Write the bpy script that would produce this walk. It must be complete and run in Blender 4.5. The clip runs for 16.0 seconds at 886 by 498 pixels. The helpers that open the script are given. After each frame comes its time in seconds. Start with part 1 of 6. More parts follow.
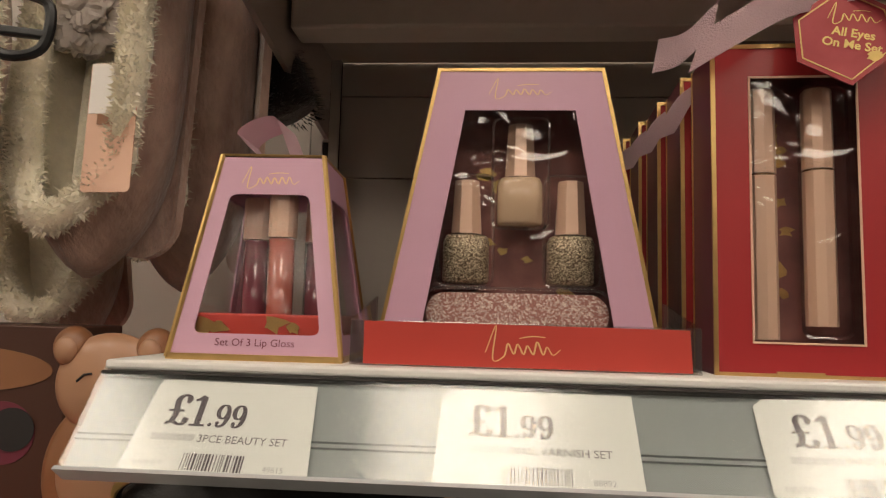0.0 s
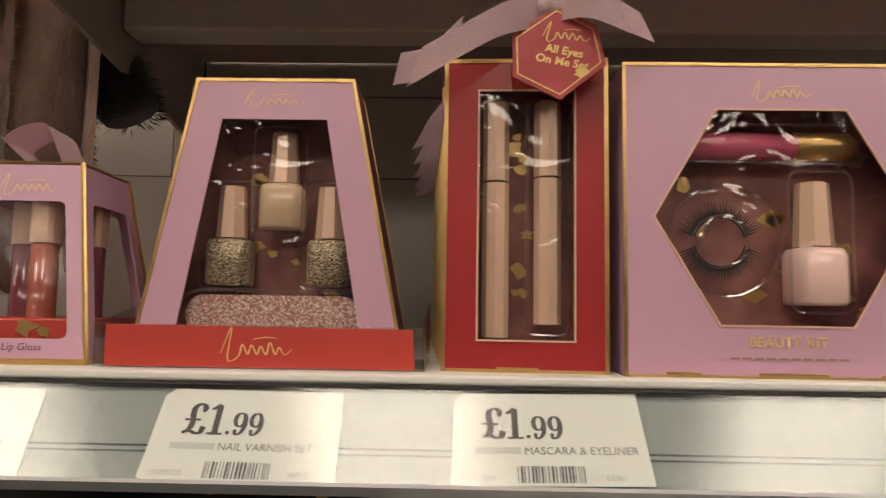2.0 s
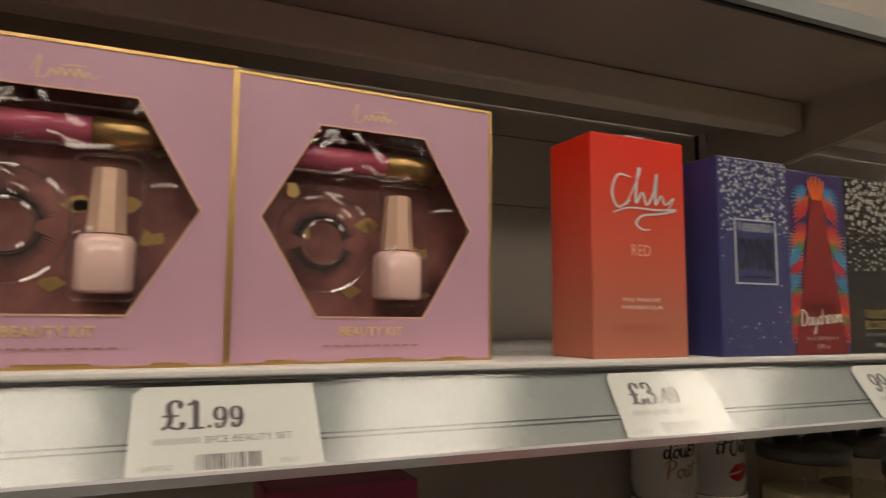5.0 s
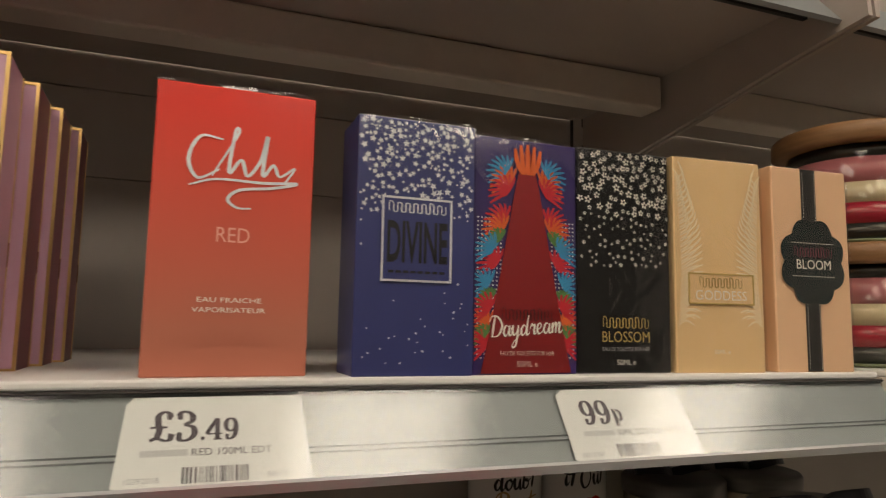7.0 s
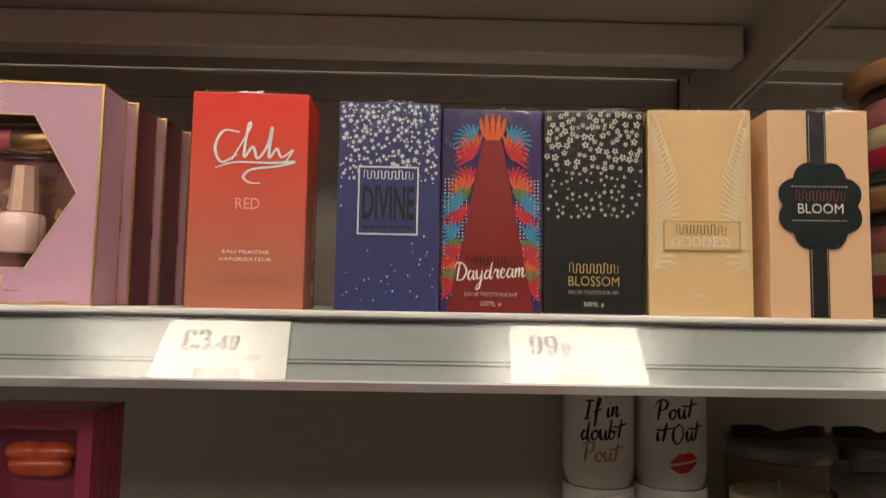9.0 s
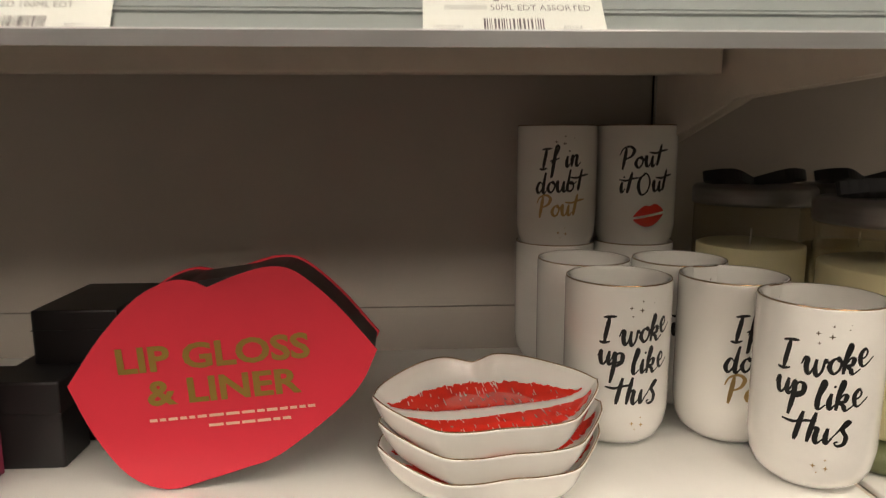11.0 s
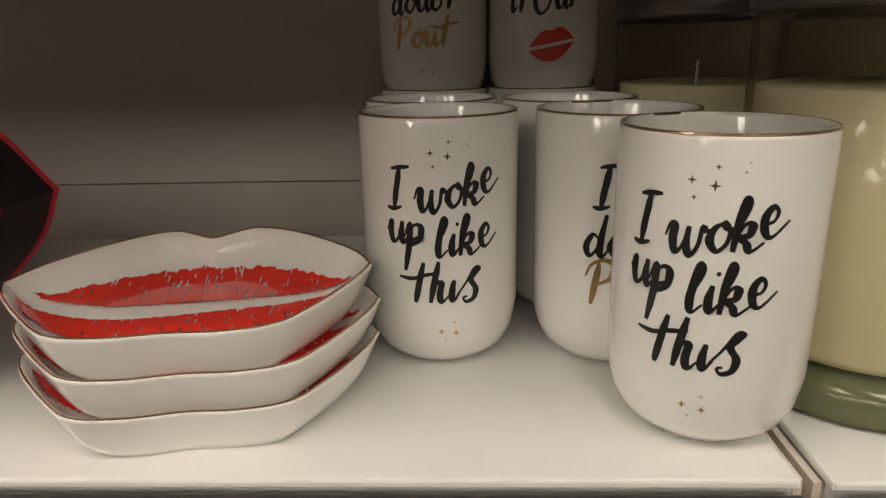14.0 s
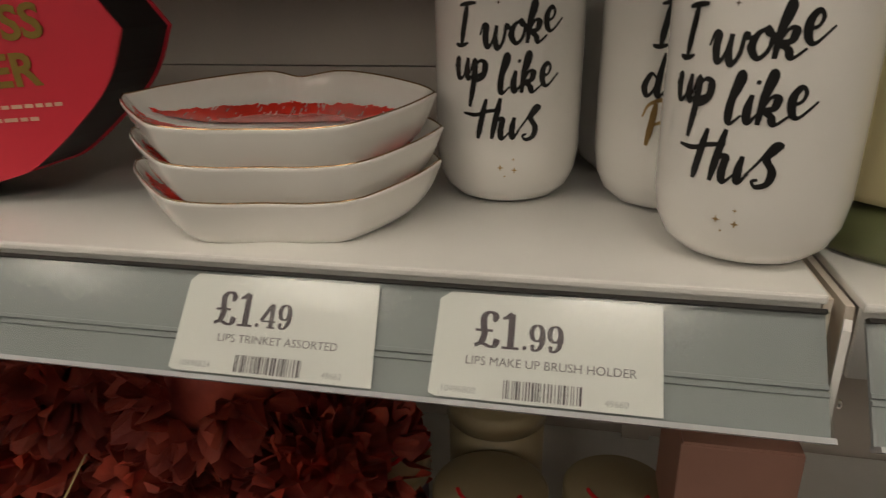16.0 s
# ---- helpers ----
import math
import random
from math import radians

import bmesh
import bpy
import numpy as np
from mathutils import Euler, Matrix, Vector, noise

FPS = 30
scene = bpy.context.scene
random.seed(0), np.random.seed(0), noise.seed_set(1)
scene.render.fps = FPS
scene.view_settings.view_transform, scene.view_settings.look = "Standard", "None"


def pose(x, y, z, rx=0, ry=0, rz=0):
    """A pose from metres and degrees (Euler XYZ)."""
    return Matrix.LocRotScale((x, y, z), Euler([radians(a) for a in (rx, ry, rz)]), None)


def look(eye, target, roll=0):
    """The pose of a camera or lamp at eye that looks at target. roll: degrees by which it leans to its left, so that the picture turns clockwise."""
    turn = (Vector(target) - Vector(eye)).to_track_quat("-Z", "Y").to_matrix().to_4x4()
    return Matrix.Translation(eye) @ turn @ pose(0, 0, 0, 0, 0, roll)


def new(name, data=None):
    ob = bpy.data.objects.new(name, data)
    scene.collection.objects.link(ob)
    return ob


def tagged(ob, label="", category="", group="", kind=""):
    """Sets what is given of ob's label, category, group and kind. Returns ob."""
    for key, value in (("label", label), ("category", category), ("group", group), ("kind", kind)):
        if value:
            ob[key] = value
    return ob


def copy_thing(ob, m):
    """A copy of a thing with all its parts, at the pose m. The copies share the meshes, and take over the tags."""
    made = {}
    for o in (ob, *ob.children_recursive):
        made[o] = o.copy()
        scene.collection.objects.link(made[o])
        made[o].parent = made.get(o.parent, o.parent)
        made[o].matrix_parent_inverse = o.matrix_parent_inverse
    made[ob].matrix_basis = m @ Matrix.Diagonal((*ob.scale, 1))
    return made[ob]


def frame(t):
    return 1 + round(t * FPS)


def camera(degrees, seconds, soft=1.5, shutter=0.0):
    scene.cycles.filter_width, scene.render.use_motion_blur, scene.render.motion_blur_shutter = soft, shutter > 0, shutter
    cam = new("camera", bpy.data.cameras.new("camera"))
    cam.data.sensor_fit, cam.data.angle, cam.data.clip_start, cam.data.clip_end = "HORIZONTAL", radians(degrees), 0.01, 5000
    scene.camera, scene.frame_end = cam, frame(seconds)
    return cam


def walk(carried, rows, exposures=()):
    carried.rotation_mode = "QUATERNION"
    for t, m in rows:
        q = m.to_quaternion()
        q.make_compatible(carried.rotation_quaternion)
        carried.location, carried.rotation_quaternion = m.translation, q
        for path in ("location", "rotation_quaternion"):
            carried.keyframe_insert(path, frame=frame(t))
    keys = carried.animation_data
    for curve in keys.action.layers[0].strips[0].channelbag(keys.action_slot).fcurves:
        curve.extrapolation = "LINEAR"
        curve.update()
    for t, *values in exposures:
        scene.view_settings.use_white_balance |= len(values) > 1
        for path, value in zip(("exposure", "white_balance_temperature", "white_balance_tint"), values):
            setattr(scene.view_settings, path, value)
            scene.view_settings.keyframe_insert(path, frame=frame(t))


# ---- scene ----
cam = camera(66.6, 16.0, soft=1.2, shutter=0.3)
PATH = [
    (0, (0.048, 0.036, 1.52), (-0.103, 2.02, 1.72), 1.5),
    (0.5, (0.063, 0.04, 1.522), (-0.086, 2.027, 1.693), 1.3),
    (1, (0.087, 0.041, 1.519), (-0.002, 2.03, 1.711), 1.1),
    (1.5, (0.11, 0.037, 1.521), (0.051, 2.027, 1.711), 1.1),
    (2, (0.144, 0.026, 1.526), (0.103, 2.018, 1.704), 0.9),
    (2.5, (0.168, 0.021, 1.521), (0.161, 2.009, 1.74), 1.0),
    (3, (0.196, 0.021, 1.52), (0.296, 2.006, 1.748), 0.9),
    (3.5, (0.224, 0.02, 1.52), (0.484, 1.989, 1.75), 0.6),
    (4, (0.252, 0.015, 1.519), (0.705, 1.949, 1.75), 0.5),
    (4.5, (0.273, 0.005, 1.518), (0.907, 1.886, 1.761), 0.4),
    (5, (0.316, 0.003, 1.52), (1.116, 1.824, 1.73), 0.4),
    (5.2, (0.34, 0.001, 1.523), (1.184, 1.804, 1.709), 0.4),
    (7.3, (0.595, 0.004, 1.522), (1.217, 1.89, 1.764), 1.4),
    (7.5, (0.619, -0.013, 1.525), (1.136, 1.905, 1.761), 1.7),
    (8, (0.655, -0.05, 1.521), (0.934, 1.916, 1.761), 1.8),
    (8.5, (0.677, -0.075, 1.517), (0.786, 1.907, 1.759), 1.6),
    (9, (0.683, -0.083, 1.505), (0.719, 1.911, 1.663), 1.0),
    (9.5, (0.688, -0.08, 1.482), (0.712, 1.918, 1.561), 0.4),
    (10, (0.695, -0.065, 1.46), (0.761, 1.933, 1.401), -0.4),
    (10.2, (0.702, -0.056, 1.452), (0.783, 1.938, 1.323), -0.4),
    (12.3, (0.753, 0.114, 1.382), (0.977, 2.037, 0.88), -0.5),
    (12.5, (0.766, 0.125, 1.378), (1.019, 2.037, 0.849), -0.6),
    (13, (0.82, 0.143, 1.378), (1.028, 2.045, 0.797), -1.3),
    (13.5, (0.852, 0.147, 1.36), (0.956, 2.066, 0.804), -0.7),
    (14, (0.878, 0.144, 1.356), (0.81, 2.056, 0.773), -1.2),
    (14.5, (0.903, 0.134, 1.339), (0.766, 2.035, 0.733), -1.1),
    (15, (0.914, 0.125, 1.317), (0.712, 1.996, 0.639), -1.1),
    (15.5, (0.916, 0.123, 1.312), (0.629, 1.961, 0.577), -1.1),
    (16, (0.902, 0.109, 1.313), (0.527, 1.938, 0.597), -0.8),
]
EXPOSURES = [(0, -0.22, 6400, 10), (3.2, -0.18, 6400, 10), (5, -0.46, 6400, 10), (7.3, -0.30, 6350, 10), (8.5, -0.02, 6300, 10), (9, 0.0, 6300, 10), (10, 0.16, 6350, 10), (12.5, 0.64, 6050, 8), (13, 0.38, 6050, 8), (13.5, 0.34, 6050, 8), (14, 0.07, 6050, 8), (15, -0.50, 6150, 8), (16, -0.58, 6200, 8)]
walk(cam, [(t, look(eye, target, roll)) for t, eye, target, roll in PATH], EXPOSURES)

# ---- world and light ----
world = bpy.data.worlds.new("world")
scene.world = world
world.use_nodes = True
world.node_tree.nodes["Background"].inputs[0].default_value = (0.9, 0.85, 0.8, 1)
world.node_tree.nodes["Background"].inputs[1].default_value = 0.05

# ---- materials ----


def material(name, colour, rough=0.5, metal=0.0, grain=0.0, scale=60.0, bump=0.0, bump_scale=300.0, coat=0.0, glow=0.0, through_light=0.0, second=None, sheen=0.0, ior=1.45, stretch=(1, 1, 1)):
    """A node material: base colour varied at two scales, fine relief, and gloss."""
    m = bpy.data.materials.new(name)
    m.use_nodes = True
    nt = m.node_tree
    b = nt.nodes["Principled BSDF"]
    b.inputs["Roughness"].default_value = rough
    b.inputs["Metallic"].default_value = metal
    b.inputs["Coat Weight"].default_value = coat
    b.inputs["Coat Roughness"].default_value = 0.15
    b.inputs["Transmission Weight"].default_value = through_light
    b.inputs["Sheen Weight"].default_value = sheen
    b.inputs["IOR"].default_value = ior
    b.inputs["Base Color"].default_value = (*colour, 1)
    if glow:
        b.inputs["Emission Color"].default_value = (*colour, 1)
        b.inputs["Emission Strength"].default_value = glow
    co = nt.nodes.new("ShaderNodeTexCoord")
    mp = nt.nodes.new("ShaderNodeMapping")
    mp.inputs["Scale"].default_value = stretch
    nt.links.new(co.outputs["Object"], mp.inputs["Vector"])
    if grain:
        fine = nt.nodes.new("ShaderNodeTexNoise")
        fine.inputs["Scale"].default_value, fine.inputs["Detail"].default_value = scale, 6
        wide = nt.nodes.new("ShaderNodeTexNoise")
        wide.inputs["Scale"].default_value, wide.inputs["Detail"].default_value = scale / 7, 3
        nt.links.new(mp.outputs["Vector"], fine.inputs["Vector"])
        nt.links.new(mp.outputs["Vector"], wide.inputs["Vector"])
        both = nt.nodes.new("ShaderNodeMath")
        both.operation = "ADD"
        nt.links.new(fine.outputs["Fac"], both.inputs[0])
        nt.links.new(wide.outputs["Fac"], both.inputs[1])
        ramp = nt.nodes.new("ShaderNodeValToRGB")
        ramp.color_ramp.elements[0].position, ramp.color_ramp.elements[1].position = 0.36, 0.64
        half = nt.nodes.new("ShaderNodeMath")
        half.operation = "MULTIPLY"
        half.inputs[1].default_value = 0.5
        nt.links.new(both.outputs[0], half.inputs[0])
        nt.links.new(half.outputs[0], ramp.inputs[0])
        low = second or tuple(c * (1 - grain) for c in colour)
        ramp.color_ramp.elements[0].color = (*low, 1)
        ramp.color_ramp.elements[1].color = (*colour, 1)
        nt.links.new(ramp.outputs[0], b.inputs["Base Color"])
        rr = nt.nodes.new("ShaderNodeMapRange")
        rr.inputs["To Min"].default_value, rr.inputs["To Max"].default_value = max(0.02, rough - 0.06), min(1, rough + 0.06)
        nt.links.new(wide.outputs["Fac"], rr.inputs["Value"])
        nt.links.new(rr.outputs[0], b.inputs["Roughness"])
    if bump:
        tex = nt.nodes.new("ShaderNodeTexNoise")
        tex.inputs["Scale"].default_value, tex.inputs["Detail"].default_value = bump_scale, 5
        nt.links.new(mp.outputs["Vector"], tex.inputs["Vector"])
        bp = nt.nodes.new("ShaderNodeBump")
        bp.inputs["Strength"].default_value, bp.inputs["Distance"].default_value = bump, 0.002
        nt.links.new(tex.outputs["Fac"], bp.inputs["Height"])
        nt.links.new(bp.outputs[0], b.inputs["Normal"])
    return m


def glitter(name, dark, light, scale):
    """Metal flakes of mixed colours in a clear base."""
    m = material(name, dark, 0.35, 0.4)
    nt = m.node_tree
    b = nt.nodes["Principled BSDF"]
    co = nt.nodes.new("ShaderNodeTexCoord")
    v = nt.nodes.new("ShaderNodeTexVoronoi")
    v.inputs["Scale"].default_value = scale
    nt.links.new(co.outputs["Object"], v.inputs["Vector"])
    sep = nt.nodes.new("ShaderNodeSeparateColor")
    nt.links.new(v.outputs["Color"], sep.inputs[0])
    ramp = nt.nodes.new("ShaderNodeValToRGB")
    ramp.color_ramp.interpolation = "CONSTANT"
    e = ramp.color_ramp.elements
    e[0].color, e[1].color, e[1].position = (*dark, 1), (*light, 1), 0.8
    mid = e.new(0.45)
    mid.color = (*[(a + c) / 2 for a, c in zip(dark, light)], 1)
    nt.links.new(sep.outputs[0], ramp.inputs[0])
    nt.links.new(ramp.outputs[0], b.inputs["Base Color"])
    bp = nt.nodes.new("ShaderNodeBump")
    bp.inputs["Strength"].default_value, bp.inputs["Distance"].default_value = 0.9, 0.002
    nt.links.new(sep.outputs[1], bp.inputs["Height"])
    nt.links.new(bp.outputs[0], b.inputs["Normal"])
    return m


def clear(name, tint=(1, 1, 1), gloss=0.12, rough=0.06, bump=0.0, scale=60):
    """Thin clear film or pane: light passes straight, with a sheen on top."""
    m = bpy.data.materials.new(name)
    m.use_nodes = True
    nt = m.node_tree
    nt.nodes.remove(nt.nodes["Principled BSDF"])
    out = nt.nodes["Material Output"]
    t, g, mix = nt.nodes.new("ShaderNodeBsdfTransparent"), nt.nodes.new("ShaderNodeBsdfGlossy"), nt.nodes.new("ShaderNodeMixShader")
    t.inputs[0].default_value = (*tint, 1)
    g.inputs["Roughness"].default_value = rough
    fr = nt.nodes.new("ShaderNodeLayerWeight")
    fr.inputs[0].default_value = 0.5
    steep = nt.nodes.new("ShaderNodeMath")
    steep.operation = "POWER"
    steep.inputs[1].default_value = 5.0
    sheen = nt.nodes.new("ShaderNodeMath")
    sheen.operation = "MULTIPLY_ADD"
    sheen.inputs[1].default_value, sheen.inputs[2].default_value = 0.8, gloss
    nt.links.new(fr.outputs["Facing"], steep.inputs[0])
    nt.links.new(steep.outputs[0], sheen.inputs[0])
    nt.links.new(sheen.outputs[0], mix.inputs[0])
    nt.links.new(t.outputs[0], mix.inputs[1])
    nt.links.new(g.outputs[0], mix.inputs[2])
    nt.links.new(mix.outputs[0], out.inputs[0])
    if bump:
        co = nt.nodes.new("ShaderNodeTexCoord")
        tex = nt.nodes.new("ShaderNodeTexNoise")
        tex.inputs["Scale"].default_value, tex.inputs["Distortion"].default_value = scale, 1.5
        nt.links.new(co.outputs["Object"], tex.inputs["Vector"])
        bp = nt.nodes.new("ShaderNodeBump")
        bp.inputs["Strength"].default_value, bp.inputs["Distance"].default_value = bump, 0.004
        nt.links.new(tex.outputs["Fac"], bp.inputs["Height"])
        nt.links.new(bp.outputs[0], g.inputs["Normal"])
    return m


def fade(name, low, high, z0, z1, rough=0.4):
    """A printed fade from one colour at z0 to another at z1."""
    m = material(name, low, rough, coat=0.15)
    nt = m.node_tree
    co, sp, mr, ramp = (nt.nodes.new("ShaderNode" + k) for k in ("TexCoord", "SeparateXYZ", "MapRange", "ValToRGB"))
    nt.links.new(co.outputs["Object"], sp.inputs[0])
    nt.links.new(sp.outputs[2], mr.inputs["Value"])
    mr.inputs["From Min"].default_value, mr.inputs["From Max"].default_value = z0, z1
    nt.links.new(mr.outputs[0], ramp.inputs[0])
    ramp.color_ramp.elements[0].color, ramp.color_ramp.elements[1].color = (*low, 1), (*high, 1)
    nt.links.new(ramp.outputs[0], nt.nodes["Principled BSDF"].inputs["Base Color"])
    return m


SHELF = material("white_powder_coat", (0.78, 0.77, 0.74), 0.42, 0, 0.05, 40, 0.05, 900)
PANEL = material("grey_back_panel", (0.49, 0.445, 0.395), 0.55, 0, 0.08, 15, 0.05, 700)
STRIP = material("grey_ticket_rail", (0.285, 0.305, 0.305), 0.38, 0.0, 0.1, 20, stretch=(0.1, 1, 1))
COVER = clear("rail_cover", (0.96, 0.975, 0.97), 0.048, 0.15, 0.04, 30)
LIP = material("clear_rail_lip", (0.62, 0.64, 0.66), 0.25, 0.3)
BRACKET = material("shelf_bracket_paint", (0.70, 0.63, 0.54), 0.45, 0, 0.08, 60)
# Shelf paint darkened: the underside's shade is put into the base colour.
SHADED_UNDERSIDE = material("shaded_shelf_underside", (0.49, 0.43, 0.375), 0.24, 0, 0.12, 9, 0.03, 500)
# Near-black paint standing in for shade inside joints, slots and the rail gap.
DARK = material("recess_shade", (0.03, 0.028, 0.026), 0.7, 0, 0.2, 30)
PAPER = material("ticket_paper", (0.80, 0.79, 0.76), 0.6, 0, 0.03, 90, 0.03, 900)
INK = material("ticket_ink", (0.10, 0.075, 0.09), 0.6, 0, 0.25, 300)
WORD_INK = material("grey_print", (0.20, 0.18, 0.19), 0.6)
PALE_INK = material("faded_print", (0.60, 0.59, 0.58), 0.6)
GREY_INK = material("pale_ink", (0.42, 0.41, 0.42), 0.6)
PINK = material("pink_card", (0.58, 0.34, 0.45), 0.42, 0, 0.05, 30, 0.02, 900, coat=0.12)
RED = material("deep_red_card", (0.36, 0.022, 0.025), 0.4, 0, 0.1, 30, 0.02, 900, coat=0.12)
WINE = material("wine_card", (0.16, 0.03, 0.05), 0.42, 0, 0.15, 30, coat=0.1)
GOLD = material("gold_foil", (0.72, 0.48, 0.19), 0.3, 0.9, 0.18, 120, 0.08, 500)
GOLD_SCRIPT = material("gold_script_print", (0.80, 0.56, 0.26), 0.35, 0.25)
PINKCARD = material("dusky_pink_card", (0.40, 0.21, 0.16), 0.5, 0, 0.08, 50)
ROSE = material("rose_gold", (0.78, 0.53, 0.39), 0.3, 0.2, 0.05, 40, coat=0.2)
FLORAL = material("painted_insert", (0.50, 0.21, 0.18), 0.5, 0, 0.5, 48, second=(0.15, 0.05, 0.05))
HEADER = material("red_header_card", (0.50, 0.055, 0.04), 0.4, 0, 0.06, 40, coat=0.2)
FILM = clear("clear_film", (0.97, 0.965, 0.965), 0.029, 0.045, 0.5, 26)
THINFILM = clear("thin_window_film", (0.97, 0.965, 0.965), 0.006, 0.08, 0.2, 24)
BLISTER = clear("blister_plastic", (0.95, 0.95, 0.95), 0.16, 0.06)
NUDE = material("nude_varnish", (0.62, 0.45, 0.30), 0.12, 0, coat=0.8)
BLUSH = material("blush_varnish", (0.80, 0.55, 0.50), 0.12, 0, coat=0.8)
SPARK = glitter("glitter_varnish", (0.11, 0.065, 0.035), (1.0, 0.86, 0.60), 2600)
FILE = glitter("glitter_file", (0.55, 0.26, 0.22), (1.0, 0.85, 0.78), 1300)
GLOSS_A = material("coral_gloss", (0.36, 0.10, 0.07), 0.15, coat=0.7)
GLOSS_B = material("plum_gloss", (0.20, 0.05, 0.07), 0.15, coat=0.7)
GLOSS_C = material("pink_gloss", (0.60, 0.12, 0.20), 0.18, coat=0.7)
RIBBON = material("grosgrain_ribbon", (0.74, 0.53, 0.57), 0.6, 0, 0.06, 80, 0.35, 1400, sheen=0.3)
TAG = material("red_tag", (0.40, 0.05, 0.06), 0.45, 0, 0.25, 70, second=(0.30, 0.02, 0.03))
LASH = material("lash_black", (0.02, 0.018, 0.018), 0.6)
CERAMIC = material("white_ceramic", (0.82, 0.80, 0.76), 0.10, 0, 0.03, 15, coat=0.7)
CERAMIC.node_tree.nodes["Principled BSDF"].inputs["Coat Roughness"].default_value = 0.03
GILT = material("gilt_rim", (0.42, 0.29, 0.17), 0.2, 0.85)
BLACK_PRINT = material("black_print", (0.012, 0.012, 0.012), 0.35)
GOLD_PRINT = material("gold_print", (0.46, 0.31, 0.13), 0.28, 0.8)
LIP_RED = material("lip_red_glaze", (0.70, 0.035, 0.02), 0.16, 0, 0.12, 120, coat=0.4)
BOXRED = material("lip_box_red", (0.66, 0.03, 0.055), 0.45, 0, 0.05, 40, coat=0.1)
OLIVE = material("old_gold_print", (0.30, 0.20, 0.04), 0.4, 0.3)
BLACKBOX = material("black_card", (0.02, 0.019, 0.02), 0.35, 0, 0.2, 50)
WAX = material("cream_wax", (0.82, 0.76, 0.52), 0.45, 0, 0.03, 20)
GLASS = clear("jar_glass", (0.84, 0.82, 0.74), 0.03, 0.03)
GREENGLASS = material("thick_glass_base", (0.17, 0.20, 0.10), 0.12, 0, 0.3, 40, coat=0.6)
BRUSHED = material("brushed_lid", (0.19, 0.18, 0.17), 0.38, 0.9, 0.25, 40, stretch=(1, 1, 8))
CHROME = material("chrome", (0.72, 0.71, 0.69), 0.16, 1.0)
SATIN_BLACK = material("black_ribbon", (0.02, 0.02, 0.022), 0.45, sheen=0.3)
SUEDE = material("blush_suede", (0.82, 0.60, 0.48), 0.8, 0, 0.5, 75, 0.9, 260, sheen=0.7, second=(0.48, 0.29, 0.22), stretch=(1.6, 1, 0.6))
FLEECE = material("cream_fleece", (0.94, 0.87, 0.70), 0.95, 0, 0.15, 130, 0.9, 220, sheen=0.6)
DARKFUR = material("dark_fur", (0.035, 0.028, 0.025), 0.9, 0, 0.5, 90, 0.9, 300, sheen=0.4)
CARD_WHITE = material("white_card", (0.78, 0.74, 0.70), 0.5, 0, 0.03, 50)
CARD_PEACH = material("peach_card", (0.74, 0.47, 0.34), 0.5, 0, 0.05, 50)
BEAR = material("printed_brown", (0.27, 0.12, 0.055), 0.45, 0, 0.12, 35, coat=0.2)
BEAR_LIGHT = material("printed_tan", (0.42, 0.23, 0.135), 0.45, 0, 0.1, 35, coat=0.2)
CREAMCARD = material("printed_cream", (0.07, 0.028, 0.018), 0.5, 0, 0.15, 12)
HOTRED = material("bright_red_card", (0.60, 0.02, 0.02), 0.4, 0, 0.1, 30)
PLASTIC_BLACK = material("black_plastic", (0.015, 0.015, 0.016), 0.3)
LEATHER = material("black_leatherette", (0.014, 0.013, 0.013), 0.38, 0, 0.2, 80, 0.25, 900)
FLOOR_TILE = material("grey_vinyl_floor", (0.09, 0.085, 0.08), 0.35, 0, 0.12, 3)
WALL = material("shop_wall_paint", (0.52, 0.48, 0.43), 0.7, 0, 0.08, 4)
AISLE = material("dark_aisle_stand_in", (0.14, 0.13, 0.12), 0.7, 0, 0.3, 5)
CEILING = material("ceiling_tile", (0.74, 0.73, 0.70), 0.8, 0, 0.06, 30)
LAMP = material("light_panel_glow", (1.0, 0.855, 0.69), 0.5, glow=10.0)

# ---- mesh helpers ----


def part(name, bm, mat, parent=None, label="", smooth=False):
    me = bpy.data.meshes.new(name)
    bm.normal_update()
    bm.to_mesh(me)
    bm.free()
    me.materials.append(mat)
    if smooth:
        for p in me.polygons:
            p.use_smooth = True
    ob = new(name, me)
    ob.parent = parent
    if label:
        tagged(ob, label)
    return ob


def thing(name, m, label, category, group=""):
    ob = new(name)
    ob.empty_display_size = 0.02
    ob.matrix_basis = m
    return tagged(ob, label, category, group)


def setting(name, bm, mat, label, parent=None):
    return tagged(part(name, bm, mat, parent), label, "", "", "structure")


def block(x0, x1, y0, y1, z0, z1, bevel=0.0, into=None):
    bm = into or bmesh.new()
    got = bmesh.ops.create_cube(bm, size=1.0, matrix=Matrix.Translation(((x0 + x1) / 2, (y0 + y1) / 2, (z0 + z1) / 2)) @ Matrix.Diagonal((x1 - x0, y1 - y0, z1 - z0, 1)))
    if bevel:
        edges = {e for v in got["verts"] for e in v.link_edges}
        bmesh.ops.bevel(bm, geom=list(edges), offset=bevel, segments=2, affect="EDGES", profile=0.5)
    return bm


